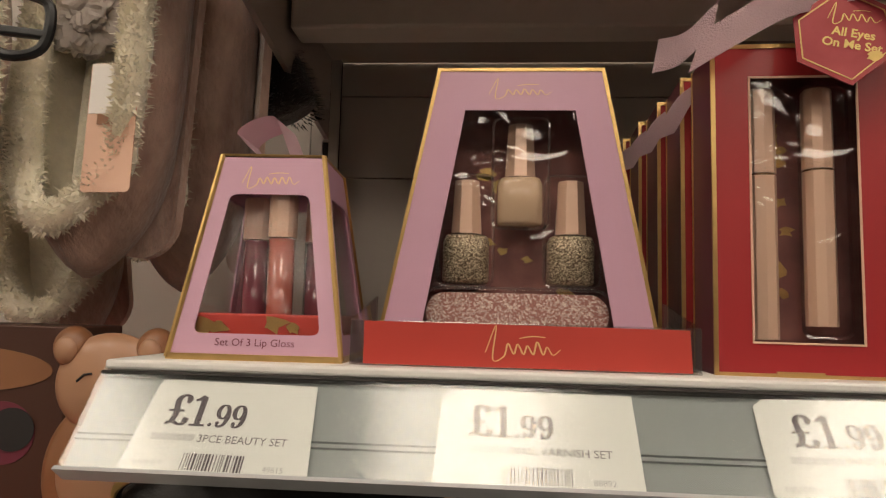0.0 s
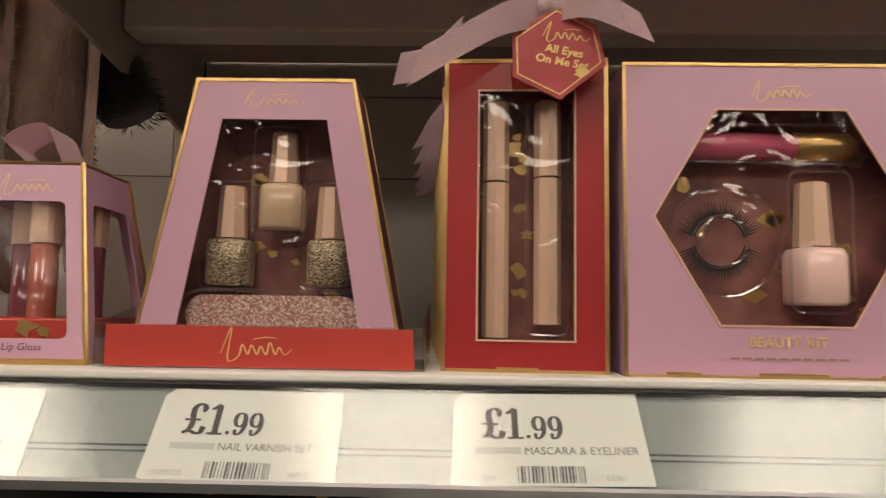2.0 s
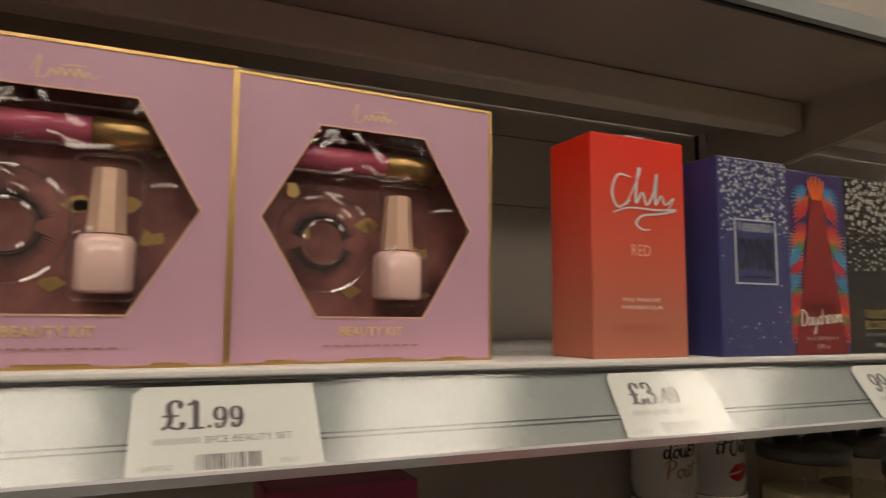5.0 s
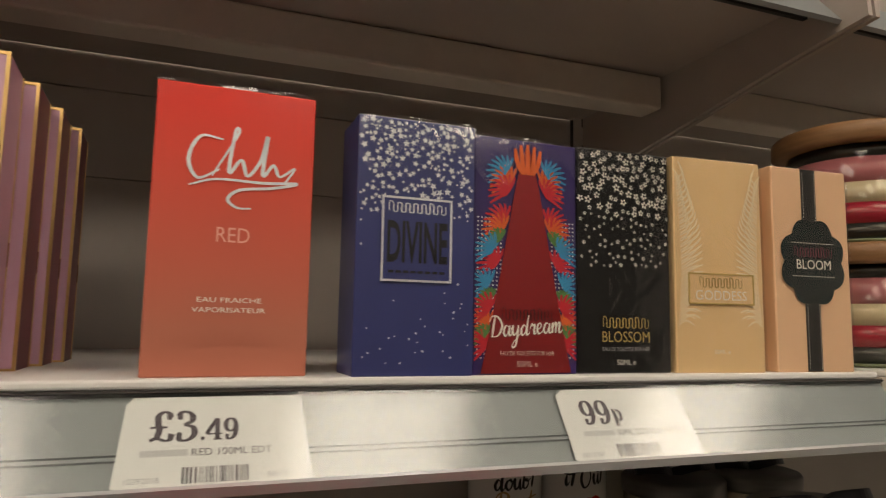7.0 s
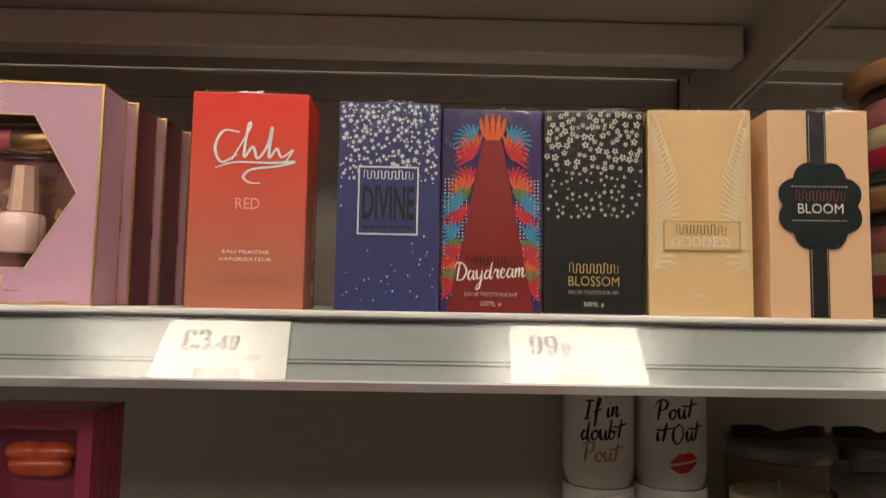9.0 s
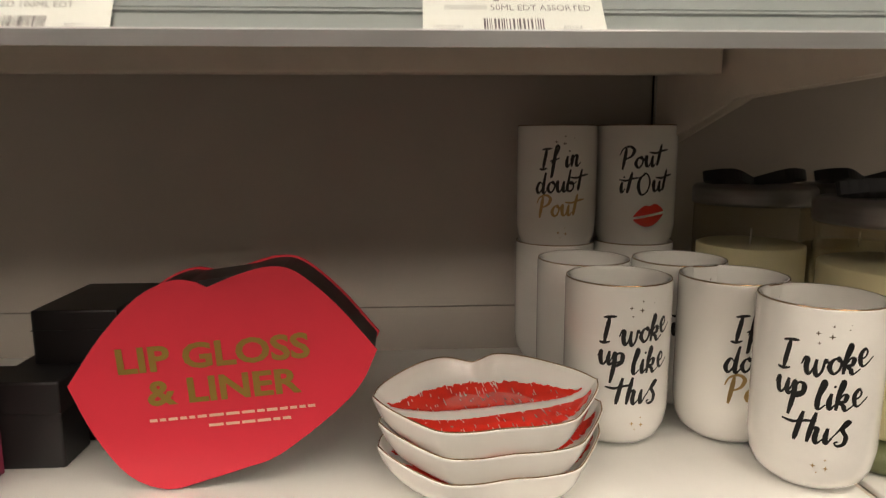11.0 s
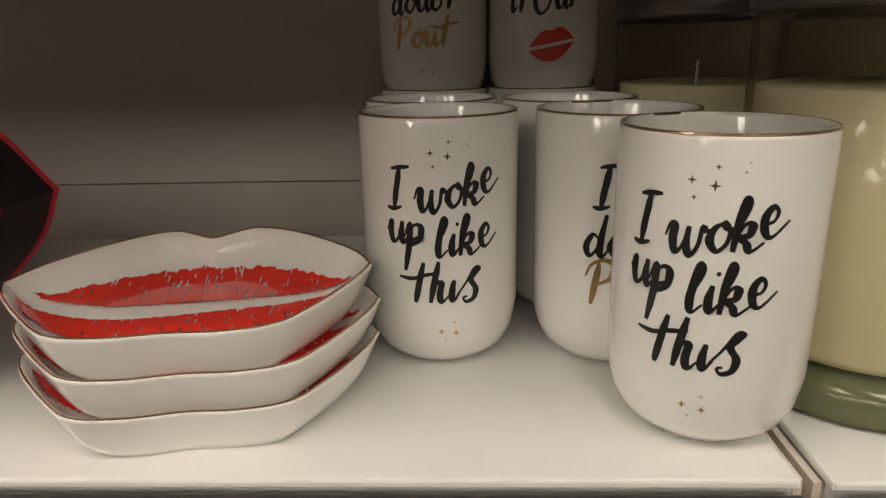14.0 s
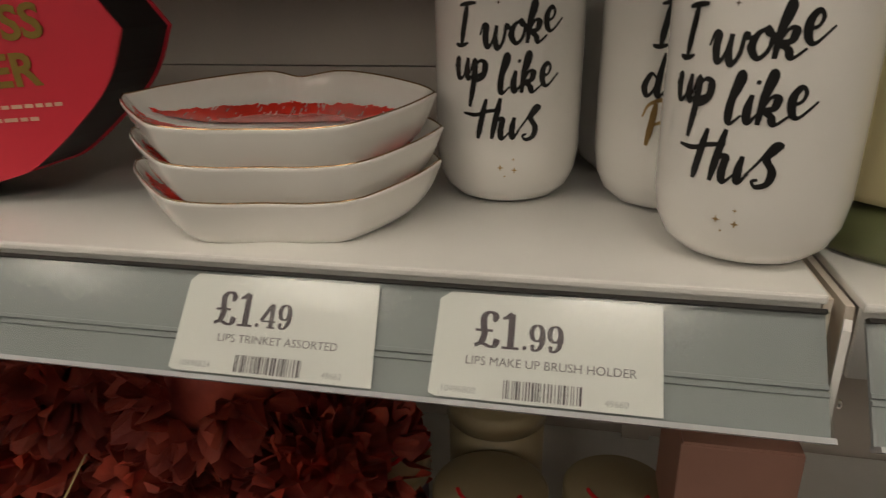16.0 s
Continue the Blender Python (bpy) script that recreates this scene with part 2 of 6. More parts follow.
def plate(outer, holes, y0, y1):
    """A flat sheet in the x-z plane with holes, from y0 (front) to y1."""
    bm = bmesh.new()
    edges = []
    for loop in (outer, *holes):
        vs = [bm.verts.new((x, y0, z)) for x, z in loop]
        edges += [bm.edges.new((a, b)) for a, b in zip(vs, vs[1:] + vs[:1])]
    bmesh.ops.triangle_fill(bm, use_beauty=True, edges=edges, normal=(0, -1, 0))
    if abs(y1 - y0) > 1e-6:
        got = bmesh.ops.extrude_face_region(bm, geom=bm.faces[:])
        for v in got["geom"]:
            if isinstance(v, bmesh.types.BMVert):
                v.co.y = y1
    bmesh.ops.recalc_face_normals(bm, faces=bm.faces)
    return bm


def inset(loop, d):
    """A convex counter-clockwise loop moved inwards by d."""
    out = []
    for p, q, r in zip(loop[-1:] + loop[:-1], loop, loop[1:] + loop[:1]):
        a, b = (Vector(q) - Vector(p)).normalized(), (Vector(r) - Vector(q)).normalized()
        na, nb = Vector((-a.y, a.x)), Vector((-b.y, b.x))
        n = (na + nb).normalized()
        out.append(tuple(Vector(q) + n * d / max(0.3, n.dot(na))))
    return out


def rect(x0, x1, z0, z1):
    return [(x0, z0), (x1, z0), (x1, z1), (x0, z1)]


def rounded(x0, x1, z0, z1, r, n=5):
    out = []
    for cx, cz, a in ((x1 - r, z0 + r, -90), (x1 - r, z1 - r, 0), (x0 + r, z1 - r, 90), (x0 + r, z0 + r, 180)):
        out += [(cx + r * math.cos(radians(a + 90 * k / n)), cz + r * math.sin(radians(a + 90 * k / n))) for k in range(n + 1)]
    return out


def soften(loop, r, n=4):
    """A loop with its corners rounded."""
    out = []
    for p, q, s in zip(loop[-1:] + loop[:-1], loop, loop[1:] + loop[:1]):
        q0 = Vector(q)
        a, b = q0 + (Vector(p) - q0).normalized() * r, q0 + (Vector(s) - q0).normalized() * r
        out += [tuple(a.lerp(q0, k / n).lerp(q0.lerp(b, k / n), k / n)) for k in range(n + 1)]
    return out


def lathe(profile, seg=32, squareness=0.0):
    """Turns (radius, z) pairs about z; squareness pulls the section towards a rounded square."""
    bm = bmesh.new()
    rings = []
    for r, z in profile:
        ring = []
        for k in range(seg):
            a = 2 * math.pi * (k + 0.5) / seg
            c, s = math.cos(a), math.sin(a)
            f = 1 + squareness * (1 / max(abs(c), abs(s)) - 1)
            ring.append(bm.verts.new((r * c * f, r * s * f, z)))
        rings.append(ring)
    for a, b in zip(rings, rings[1:]):
        for k in range(seg):
            bm.faces.new((a[k], a[(k + 1) % seg], b[(k + 1) % seg], b[k]))
    for ring, flip in ((rings[0], True), (rings[-1], False)):
        if (ring[0].co - ring[seg // 2].co).length > 1e-5:
            bm.faces.new(ring[::-1] if flip else ring)
    bmesh.ops.remove_doubles(bm, verts=bm.verts, dist=1e-6)
    bmesh.ops.recalc_face_normals(bm, faces=bm.faces)
    return bm


def tube(points, radius, seg=8, closed=False):
    """A round rod along points; radius is a number or a function of 0..1."""
    bm = bmesh.new()
    pts = [Vector(p) for p in points]
    n, rings = len(pts), []
    side = None
    for i, p in enumerate(pts):
        a = pts[(i - 1) % n] if (closed or i) else p
        b = pts[(i + 1) % n] if (closed or i < n - 1) else p
        d = (b - a).normalized()
        side = (side - d * side.dot(d)).normalized() if side is not None else d.orthogonal().normalized()
        up = d.cross(side)
        r = radius(i / (n - 1)) if callable(radius) else radius
        rings.append([bm.verts.new(p + (side * math.cos(2 * math.pi * k / seg) + up * math.sin(2 * math.pi * k / seg)) * r) for k in range(seg)])
    for i in range(n if closed else n - 1):
        a, b = rings[i], rings[(i + 1) % n]
        for k in range(seg):
            bm.faces.new((a[k], a[(k + 1) % seg], b[(k + 1) % seg], b[k]))
    if not closed:
        bm.faces.new(rings[0][::-1])
        bm.faces.new(rings[-1])
    bmesh.ops.recalc_face_normals(bm, faces=bm.faces)
    return bm


def band(points, width_dir, half, thick=0.0004):
    """A ribbon along points, spread by half to each side along width_dir (a vector or a function of 0..1)."""
    bm = bmesh.new()
    rows = []
    for i, p in enumerate(points):
        w = width_dir(i / (len(points) - 1)) if callable(width_dir) else width_dir
        w = Vector(w).normalized() * half
        rows.append((bm.verts.new(Vector(p) - w), bm.verts.new(Vector(p)), bm.verts.new(Vector(p) + w)))
    for a, b in zip(rows, rows[1:]):
        bm.faces.new((a[0], a[1], b[1], b[0]))
        bm.faces.new((a[1], a[2], b[2], b[1]))
    bmesh.ops.solidify(bm, geom=bm.faces[:], thickness=thick)
    return bm


def curve_through(ctrl, n=8):
    """Points of a smooth curve through control points."""
    p = [Vector(c) for c in ctrl]
    p = [p[0] * 2 - p[1]] + p + [p[-1] * 2 - p[-2]]
    out = []
    for i in range(1, len(p) - 2):
        for k in range(n):
            t = k / n
            out.append(0.5 * (2 * p[i] + (p[i + 1] - p[i - 1]) * t + (2 * p[i - 1] - 5 * p[i] + 4 * p[i + 1] - p[i + 2]) * t * t + (3 * p[i] - p[i - 1] - 3 * p[i + 1] + p[i + 2]) * t ** 3))
    return out + [p[-2]]


def stroke(bm, pts, half, place, taper=0.45, rising=1.0):
    """Inks one pen stroke: pts in the plane, place(x, z) gives the point in space."""
    n, rows = len(pts), []
    for i, p in enumerate(pts):
        d = (pts[min(i + 1, n - 1)] - pts[max(i - 1, 0)])
        d = d.normalized() if d.length > 1e-9 else Vector((1, 0))
        h = half * (1 - taper * abs(d.x)) * (0.55 + 0.45 * min(1, 4 * i / n, 4 * (n - 1 - i) / n)) * (1 - (1 - rising) * max(0, d.y))
        rows.append((bm.verts.new(place(p.x + d.y * h, p.y - d.x * h)), bm.verts.new(place(p.x - d.y * h, p.y + d.x * h))))
    for a, b in zip(rows, rows[1:]):
        bm.faces.new((a[0], b[0], b[1], a[1]))


GLYPH = {}


def glyph(letter, advance, *strokes):
    GLYPH[letter] = (advance, [[tuple(float(v) for v in p.split(",")) for p in s.split()] for s in strokes])


# brush letters: x-height 1; each stroke is drawn in the order of the pen
glyph("I", 0.9, ".52,1.86 .42,1.25 .30,.6 .22,.02", ".12,1.74 .5,1.82 .96,1.86", "-.12,.04 .2,-.03 .58,.1")
glyph("w", 1.35, "-.05,.55 .1,.98 .24,.95 .2,.45 .3,.02 .5,.25 .72,.98", ".7,.98 .64,.35 .76,-.05 1.0,.35 1.1,.98 1.2,.86 1.42,.95")
glyph("o", 0.8, ".55,1.0 .22,.82 .06,.35 .28,.0 .56,.28 .64,.75 .5,1.0 .55,.78 .9,.86")
glyph("k", 0.95, ".02,.5 .3,1.1 .46,1.65 .36,1.82 .22,1.25 .12,.6 .06,.0", ".1,.42 .36,.95 .58,.95 .5,.6 .24,.5 .44,.3 .56,.02 .98,.35")
glyph("e", 0.85, ".1,.4 .42,.55 .52,.85 .36,1.02 .14,.7 .16,.18 .4,.0 .95,.55")
glyph("u", 0.9, "-.08,.55 .12,1.0 .1,.45 .2,.04 .44,.2 .66,.98", ".68,1.0 .6,.4 .7,.02 .96,.35")
glyph("p", 1.0, "-.02,.4 .22,1.05 .22,.3 .1,-.5 -.02,-1.15", ".14,.3 .42,.95 .72,.9 .66,.35 .34,.1 .2,.2 .45,.36 .8,.55")
glyph("l", 0.5, "-.02,.45 .3,1.05 .48,1.6 .38,1.8 .24,1.3 .1,.5 .16,.02 .5,.35")
glyph("i", 0.45, ".2,1.0 .1,.45 .16,.02 .46,.4", ".3,1.36 .34,1.42 .36,1.5")
glyph("j", 0.45, ".22,1.0 .12,.45 .16,.02 .46,.4")
glyph("t", 0.75, ".52,1.9 .36,1.2 .2,.4 .12,-.02", "-.6,1.18 .0,1.12 .6,1.32 1.2,1.42")
glyph("h", 0.85, ".44,1.95 .24,1.0 .06,.0", ".1,.4 .34,.92 .54,.95 .46,.4 .54,.02 .86,.35")
glyph("s", 1.0, ".02,.35 .42,.9 .78,1.5 1.0,1.5 .84,1.28 .64,1.0 .86,.56 .76,.12 .42,-.02 .28,.18 .46,.24")
glyph("f", 0.7, ".0,.4 .4,1.1 .66,1.8 .5,2.0 .34,1.3 .2,.3 .06,-.7 -.06,-.85", "-.08,.62 .25,.72 .7,.92")
glyph("n", 0.9, "-.04,.5 .16,1.0 .14,.5 .06,.0", ".12,.4 .42,1.0 .58,.9 .5,.35 .6,.02 .95,.4")
glyph("d", 1.0, ".62,.75 .36,1.0 .08,.45 .22,.02 .5,.3 .7,.9 .9,1.9", ".88,1.9 .7,.9 .64,.2 .76,.02 1.0,.35")
glyph("b", 0.85, ".38,1.95 .22,1.0 .1,.2 .34,-.02 .64,.3 .58,.78 .3,.75 .6,.62 .95,.85")
glyph("P", 1.0, ".36,1.85 .24,1.0 .06,-.1", "-.2,1.2 .05,1.75 .6,2.0 1.0,1.7 .8,1.15 .3,.85")
glyph("O", 1.25, ".7,1.95 .24,1.5 .1,.7 .36,.02 .82,.3 1.06,1.1 .9,1.75 .62,1.95 .5,1.7")
glyph("D", 1.1, ".4,1.9 .24,1.0 .12,.02", "-.2,1.4 .1,1.9 .7,1.8 1.1,1.0 .7,.1 .0,.0")
glyph("a", 0.85, ".6,.85 .3,1.0 .06,.4 .25,.0 .5,.35 .68,1.0", ".68,1.0 .6,.3 .72,.02 .95,.3")
glyph("y", 0.85, "-.05,.6 .12,1.0 .12,.4 .3,.05 .55,.4 .7,1.0", ".7,1.0 .6,.0 .4,-.9 .1,-1.1 .15,-.7 .9,.2")
glyph("r", 0.65, ".0,.5 .2,1.05 .25,.85 .5,.95 .42,.4 .5,.02 .75,.3")
glyph("m", 1.2, ".0,.5 .15,1.0 .1,.0", ".12,.4 .4,1.0 .5,.9 .45,.0", ".48,.4 .78,1.0 .9,.85 .82,.3 .92,.02 1.2,.3")
DAYDREAM = (("D", -3.7, 0.0), ("a", -2.5, 0.0), ("y", -1.65, 0.0), ("d", -0.75, 0.0), ("r", 0.25, 0.05), ("e", 0.9, 0.1), ("a", 1.65, 0.1), ("m", 2.5, 0.1))

# each line of print: (letter, place along the line, height of its foot), in x-heights
WOKE = ((("I", -2.45, 0.0), ("w", -1.25, -0.1), ("o", 0.02, 0.1), ("k", 0.72, 0.1), ("e", 1.52, 0.62)),
        (("u", -2.55, 0.62), ("p", -1.78, 0.5), ("l", -0.45, 0.0), ("i", 0.12, 0.08), ("k", 0.52, 0.05), ("e", 1.4, 0.35)),
        (("t", -1.5, 0.0), ("h", -0.78, 0.0), ("j", 0.08, 0.05), ("s", 0.4, 0.0)))
DOUBT = ((("I", -1.9, 0.0), ("f", -1.0, 0.1), ("i", 0.2, 0.2), ("n", 0.65, 0.25)),
         (("d", -2.3, 0.0), ("o", -1.3, 0.1), ("u", -0.55, 0.15), ("b", 0.3, 0.25), ("t", 1.25, 0.3)),
         (("P", -2.0, 0.0), ("o", -0.9, 0.1), ("u", -0.1, 0.15), ("t", 0.85, 0.2)))
POUT = ((("P", -1.9, 0.0), ("o", -0.8, 0.1), ("u", 0.0, 0.2), ("t", 0.95, 0.3)),
        (("i", -2.0, 0.0), ("t", -1.5, 0.0), ("O", -0.55, -0.15), ("u", 0.75, 0.15), ("t", 1.6, 0.25)))


def script(line, z, size, half, place, ink, parent, label=""):
    """Writes one line of brush letters round x = 0, each letter a part."""
    for c, x, up in line:
        bm = bmesh.new()
        for k, s in enumerate(GLYPH[c][1]):
            pts = [Vector(((x + a) * size * 1.05, z + (up + b) * size)) for a, b in s]
            stroke(bm, curve_through(pts, 6), half, lambda a, b, o=0.00003 * k: place(a, b, o), 0.35, 0.5)
        part("letter", bm, ink, parent, label)


# price figures of height 1: (width, heavy strokes, balls)
FIGURE = {}


def figure(c, width, strokes, balls=()):
    FIGURE[c] = (width, [[tuple(float(v) for v in p.split(",")) for p in s.split()] for s in strokes], balls)


def oval(x, z, rx, rz):
    return " ".join("%.3f,%.3f" % (x + rx * math.cos(k * math.pi / 6), z + rz * math.sin(k * math.pi / 6)) for k in range(13))


figure("£", 0.78, (".64,.80 .58,.95 .43,.99 .29,.86 .29,.62 .33,.38 .26,.14 .08,.03", ".07,.47 .3,.47 .56,.47", ".08,.05 .3,.09 .5,.02 .64,.06 .70,.24"), ((0.61, 0.79, 0.075),))
figure("1", 0.56, (".30,.98 .30,.5 .30,.02", ".04,.84 .16,.88 .30,.99", ".06,.02 .3,.02 .54,.02"))
figure("3", 0.68, (".10,.82 .17,.96 .32,.99 .49,.87 .48,.66 .26,.54", ".26,.54 .52,.45 .57,.22 .42,.04 .20,.01 .08,.16"), ((0.14, 0.79, 0.085), (0.13, 0.20, 0.085)))
figure("4", 0.70, (".44,.99 .24,.66 .02,.28", ".02,.27 .3,.27 .66,.27", ".46,.99 .46,.5 .46,.02", ".30,.02 .46,.02 .64,.02"))
figure("9", 0.68, (oval(0.31, 0.68, 0.21, 0.30), ".53,.70 .53,.42 .44,.14 .26,.01 .12,.10"), ((0.16, 0.16, 0.085),))
figure("p", 0.62, (".14,.64 .14,.2 .14,-.30", ".02,.62 .08,.64 .16,.62", ".02,-.29 .14,-.29 .28,-.29", oval(0.33, 0.31, 0.19, 0.31)))
figure(".", 0.26, (), ((0.12, 0.08, 0.085),))


def figures(words, x, z, tall, y):
    """Prints a price in upright figures with heavy stems and thin bars; returns the mesh and where it ends."""
    bm = bmesh.new()
    for c in words:
        width, strokes, balls = FIGURE[c]
        for k, s in enumerate(strokes):
            pts = curve_through([Vector((x + a * tall, z + b * tall)) for a, b in s], 5)
            rows = []
            for i, p in enumerate(pts):
                d = (pts[min(i + 1, len(pts) - 1)] - pts[max(i - 1, 0)]).normalized()
                h = tall * (0.035 + 0.06 * abs(d.y) ** 1.5)
                rows.append([bm.verts.new((p.x + e * d.y * h, y - 0.00002 * k, p.y - e * d.x * h)) for e in (1, -1)])
            for a, b in zip(rows, rows[1:]):
                bm.faces.new((a[0], b[0], b[1], a[1]))
        for a, b, r in balls:
            bm.faces.new([bm.verts.new((x + (a + r * math.cos(q * 0.5236)) * tall, y - 0.00008, z + (b + r * math.sin(q * 0.5236)) * tall)) for q in range(12)])
        x += width * tall
    return bm, x


def letters(words, size, x, z, y, align="CENTER", bold=0.0, wide=1.0, extrude=0.0):
    """Printed words in the built-in font, in the x-z plane, facing -y."""
    cu = bpy.data.curves.new("t", "FONT")
    cu.body, cu.size, cu.align_x, cu.offset, cu.extrude, cu.resolution_u = words, size, align, bold, extrude, 3
    ob = bpy.data.objects.new("t", cu)
    me = bpy.data.meshes.new_from_object(ob)
    bpy.data.objects.remove(ob)
    bm = bmesh.new()
    bm.from_mesh(me)
    bpy.data.meshes.remove(me)
    for v in bm.verts:
        v.co = Vector((x + v.co.x * wide, y - v.co.z, z + v.co.y))
    return bm


def scribble(x, z, w, h, y, half, wiggles=5, seed=0):
    """A flourish in place of a handwritten mark."""
    rng = random.Random(seed)
    bm = bmesh.new()
    pts = [Vector((x - w / 2, z - 0.3 * h)), Vector((x - 0.36 * w, z + 0.9 * h)), Vector((x - 0.4 * w, z - 0.6 * h)), Vector((x - 0.25 * w, z - 0.45 * h))]
    for k in range(wiggles):
        u = -0.2 + 0.65 * k / wiggles
        pts += [Vector((x + u * w, z + rng.uniform(0.0, 0.25) * h)), Vector((x + (u + 0.4 / wiggles) * w, z - 0.35 * h))]
    pts.append(Vector((x + 0.5 * w, z - 0.1 * h)))
    stroke(bm, curve_through(pts, 6), half, lambda a, b: Vector((a, y, b)))
    stroke(bm, curve_through([Vector((x - 0.05 * w, z + 0.35 * h)), Vector((x + 0.12 * w, z + 0.45 * h)), Vector((x + 0.3 * w, z + 0.42 * h))], 6), half, lambda a, b: Vector((a, y, b)))
    return bm


def bars(rows, y, into=None):
    """Plain bars for writing too small to read: rows of (x0, x1, z, height)."""
    bm = into or bmesh.new()
    for x0, x1, z, h in rows:
        bm.faces.new([bm.verts.new(p) for p in ((x0, y, z), (x1, y, z), (x1, y, z + h), (x0, y, z + h))])
    return bm


def flakes(count, x0, x1, z0, z1, y, size, seed, inside=None):
    """Scattered torn-leaf shapes of foil."""
    rng = random.Random(seed)
    bm = bmesh.new()
    while count:
        cx, cz = rng.uniform(x0, x1), rng.uniform(z0, z1)
        if inside and not inside(cx, cz):
            continue
        count -= 1
        a0, s = rng.uniform(0, 6.3), size * rng.uniform(0.6, 1.3)
        n = 9
        pts = [(cx + s * rng.uniform(0.35, 1) * math.cos(a0 + 2 * math.pi * k / n) * 1.3, cz + s * rng.uniform(0.3, 0.9) * math.sin(a0 + 2 * math.pi * k / n)) for k in range(n)]
        bm.faces.new([bm.verts.new((a, y, b)) for a, b in pts])
    return bm


def wave_mark(x, z, w, h, y):
    """A row of joined humps in place of a lower-case mark."""
    bm = bmesh.new()
    pts = []
    for k in range(15):
        u = x - w / 2 + w * k / 14
        pts += [Vector((u, z)), Vector((u, z + h * (1 if k % 5 else 1.25)))] if k % 2 == 0 else [Vector((u, z + h)), Vector((u, z))]
    stroke(bm, curve_through(pts, 3), 0.0004, lambda a, b: Vector((a, y, b)), 0.3)
    return bm

# ---- the shop round the shelving ----
XL, XR = -0.108, 0.965          # ends of the bay
YB = 0.655                      # face of the back panels
ZA, ZB, ZC, ZD = 1.4995, 1.2135, 1.757, 0.93   # shelf tops (ZC: underside of the top shelf)

setting("floor", block(-3, 4, -4.2, 1.6, -0.05, 0.0), FLOOR_TILE, "grey vinyl shop floor")
setting("ceiling", block(-3, 4, -4.2, 1.6, 2.9, 2.96), CEILING, "pale tiled shop ceiling")
setting("wall_north", block(-3, 4, 1.6, 1.7, 0, 2.9), WALL, "plain painted shop wall behind the shelving")
# South wall is an unseen stand-in for opposite shelving, dark to cut reflected light.
setting("wall_south", block(-3, 4, -4.3, -4.2, 0, 2.9), AISLE, "unseen dark wall standing in for the shelving across the aisle")
setting("wall_west", block(-3.1, -3, -4.2, 1.6, 0, 2.9), WALL, "plain painted shop wall")
setting("wall_east", block(4, 4.1, -4.2, 1.6, 0, 2.9), WALL, "plain painted shop wall")


def light_panel(x, y, w, d):
    t = thing("ceiling_light", pose(x, y, 2.9), "rectangular warm white panel, switched on, for ceiling and added fill rows", "ceiling light", "ceiling lights")
    part("frame", plate(rect(-w / 2 - 0.03, w / 2 + 0.03, -d / 2 - 0.03, d / 2 + 0.03), [rect(-w / 2, w / 2, -d / 2, d / 2)], 0, 0.02), CHROME, t).matrix_basis = pose(0, 0, -0.022, 90, 0, 0)
    part("diffuser", block(-w / 2, w / 2, -d / 2, d / 2, -0.012, -0.001), LAMP, t)


for lx in (-2.22, -1.12, -0.02, 1.08, 2.18):
    light_panel(lx, -0.66, 0.46, 0.9)
    # Unseen rear row, added as frontal fill to reach into the shelf bays.
    light_panel(lx + 0.2, -3.0, 0.62, 1.05)

# ---- shelving ----


def back_panels(x0, x1, joints):
    zs = [0.1, *joints, 2.1]
    holder = tagged(new("back_panel"), "grey metal back panels with fine horizontal joints", "", "", "structure")
    for a, b in zip(zs, zs[1:]):
        part("panel", block(x0, x1, YB, YB + 0.012, a + 0.0005, b - 0.0005, 0.0003), PANEL, holder)
    part("backing", block(x0, x1, YB + 0.0125, YB + 0.03, 0.1, 2.1), DARK, holder)


back_panels(XL - 0.02, XR + 0.012, (0.48, 0.87, 1.256, 1.648, 1.727))
back_panels(XR + 0.013, 1.9, (0.48, 0.87, 1.256, 1.648, 1.727))
back_panels(-1.2, XL - 0.021, (0.48, 0.87, 1.256, 1.648, 1.727))


def upright(x):
    t = tagged(new("upright"), "slotted grey steel shelving upright", "", "", "structure")
    part("post", plate(rect(x - 0.012, x + 0.012, 0.0, 2.12), [rect(x - 0.003, x + 0.003, 1.0 + 0.05 * k, 1.03 + 0.05 * k) for k in range(20)], YB - 0.012, YB - 0.009), PANEL, t)
    part("core", block(x - 0.011, x + 0.011, YB - 0.008, YB - 0.001, 0, 2.12), DARK, t)


upright(XL - 0.003)
upright(XR + 0.003)


def rail_profile(bm, x0, x1, pts):
    a = [bm.verts.new((x0, y, z)) for y, z in pts]
    b = [bm.verts.new((x1, y, z)) for y, z in pts]
    n = len(pts)
    for k in range(n):
        bm.faces.new((a[k], a[(k + 1) % n], b[(k + 1) % n], b[k]))
    bm.faces.new(a)
    bm.faces.new(b[::-1])
    bmesh.ops.recalc_face_normals(bm, faces=bm.faces)
    return bm


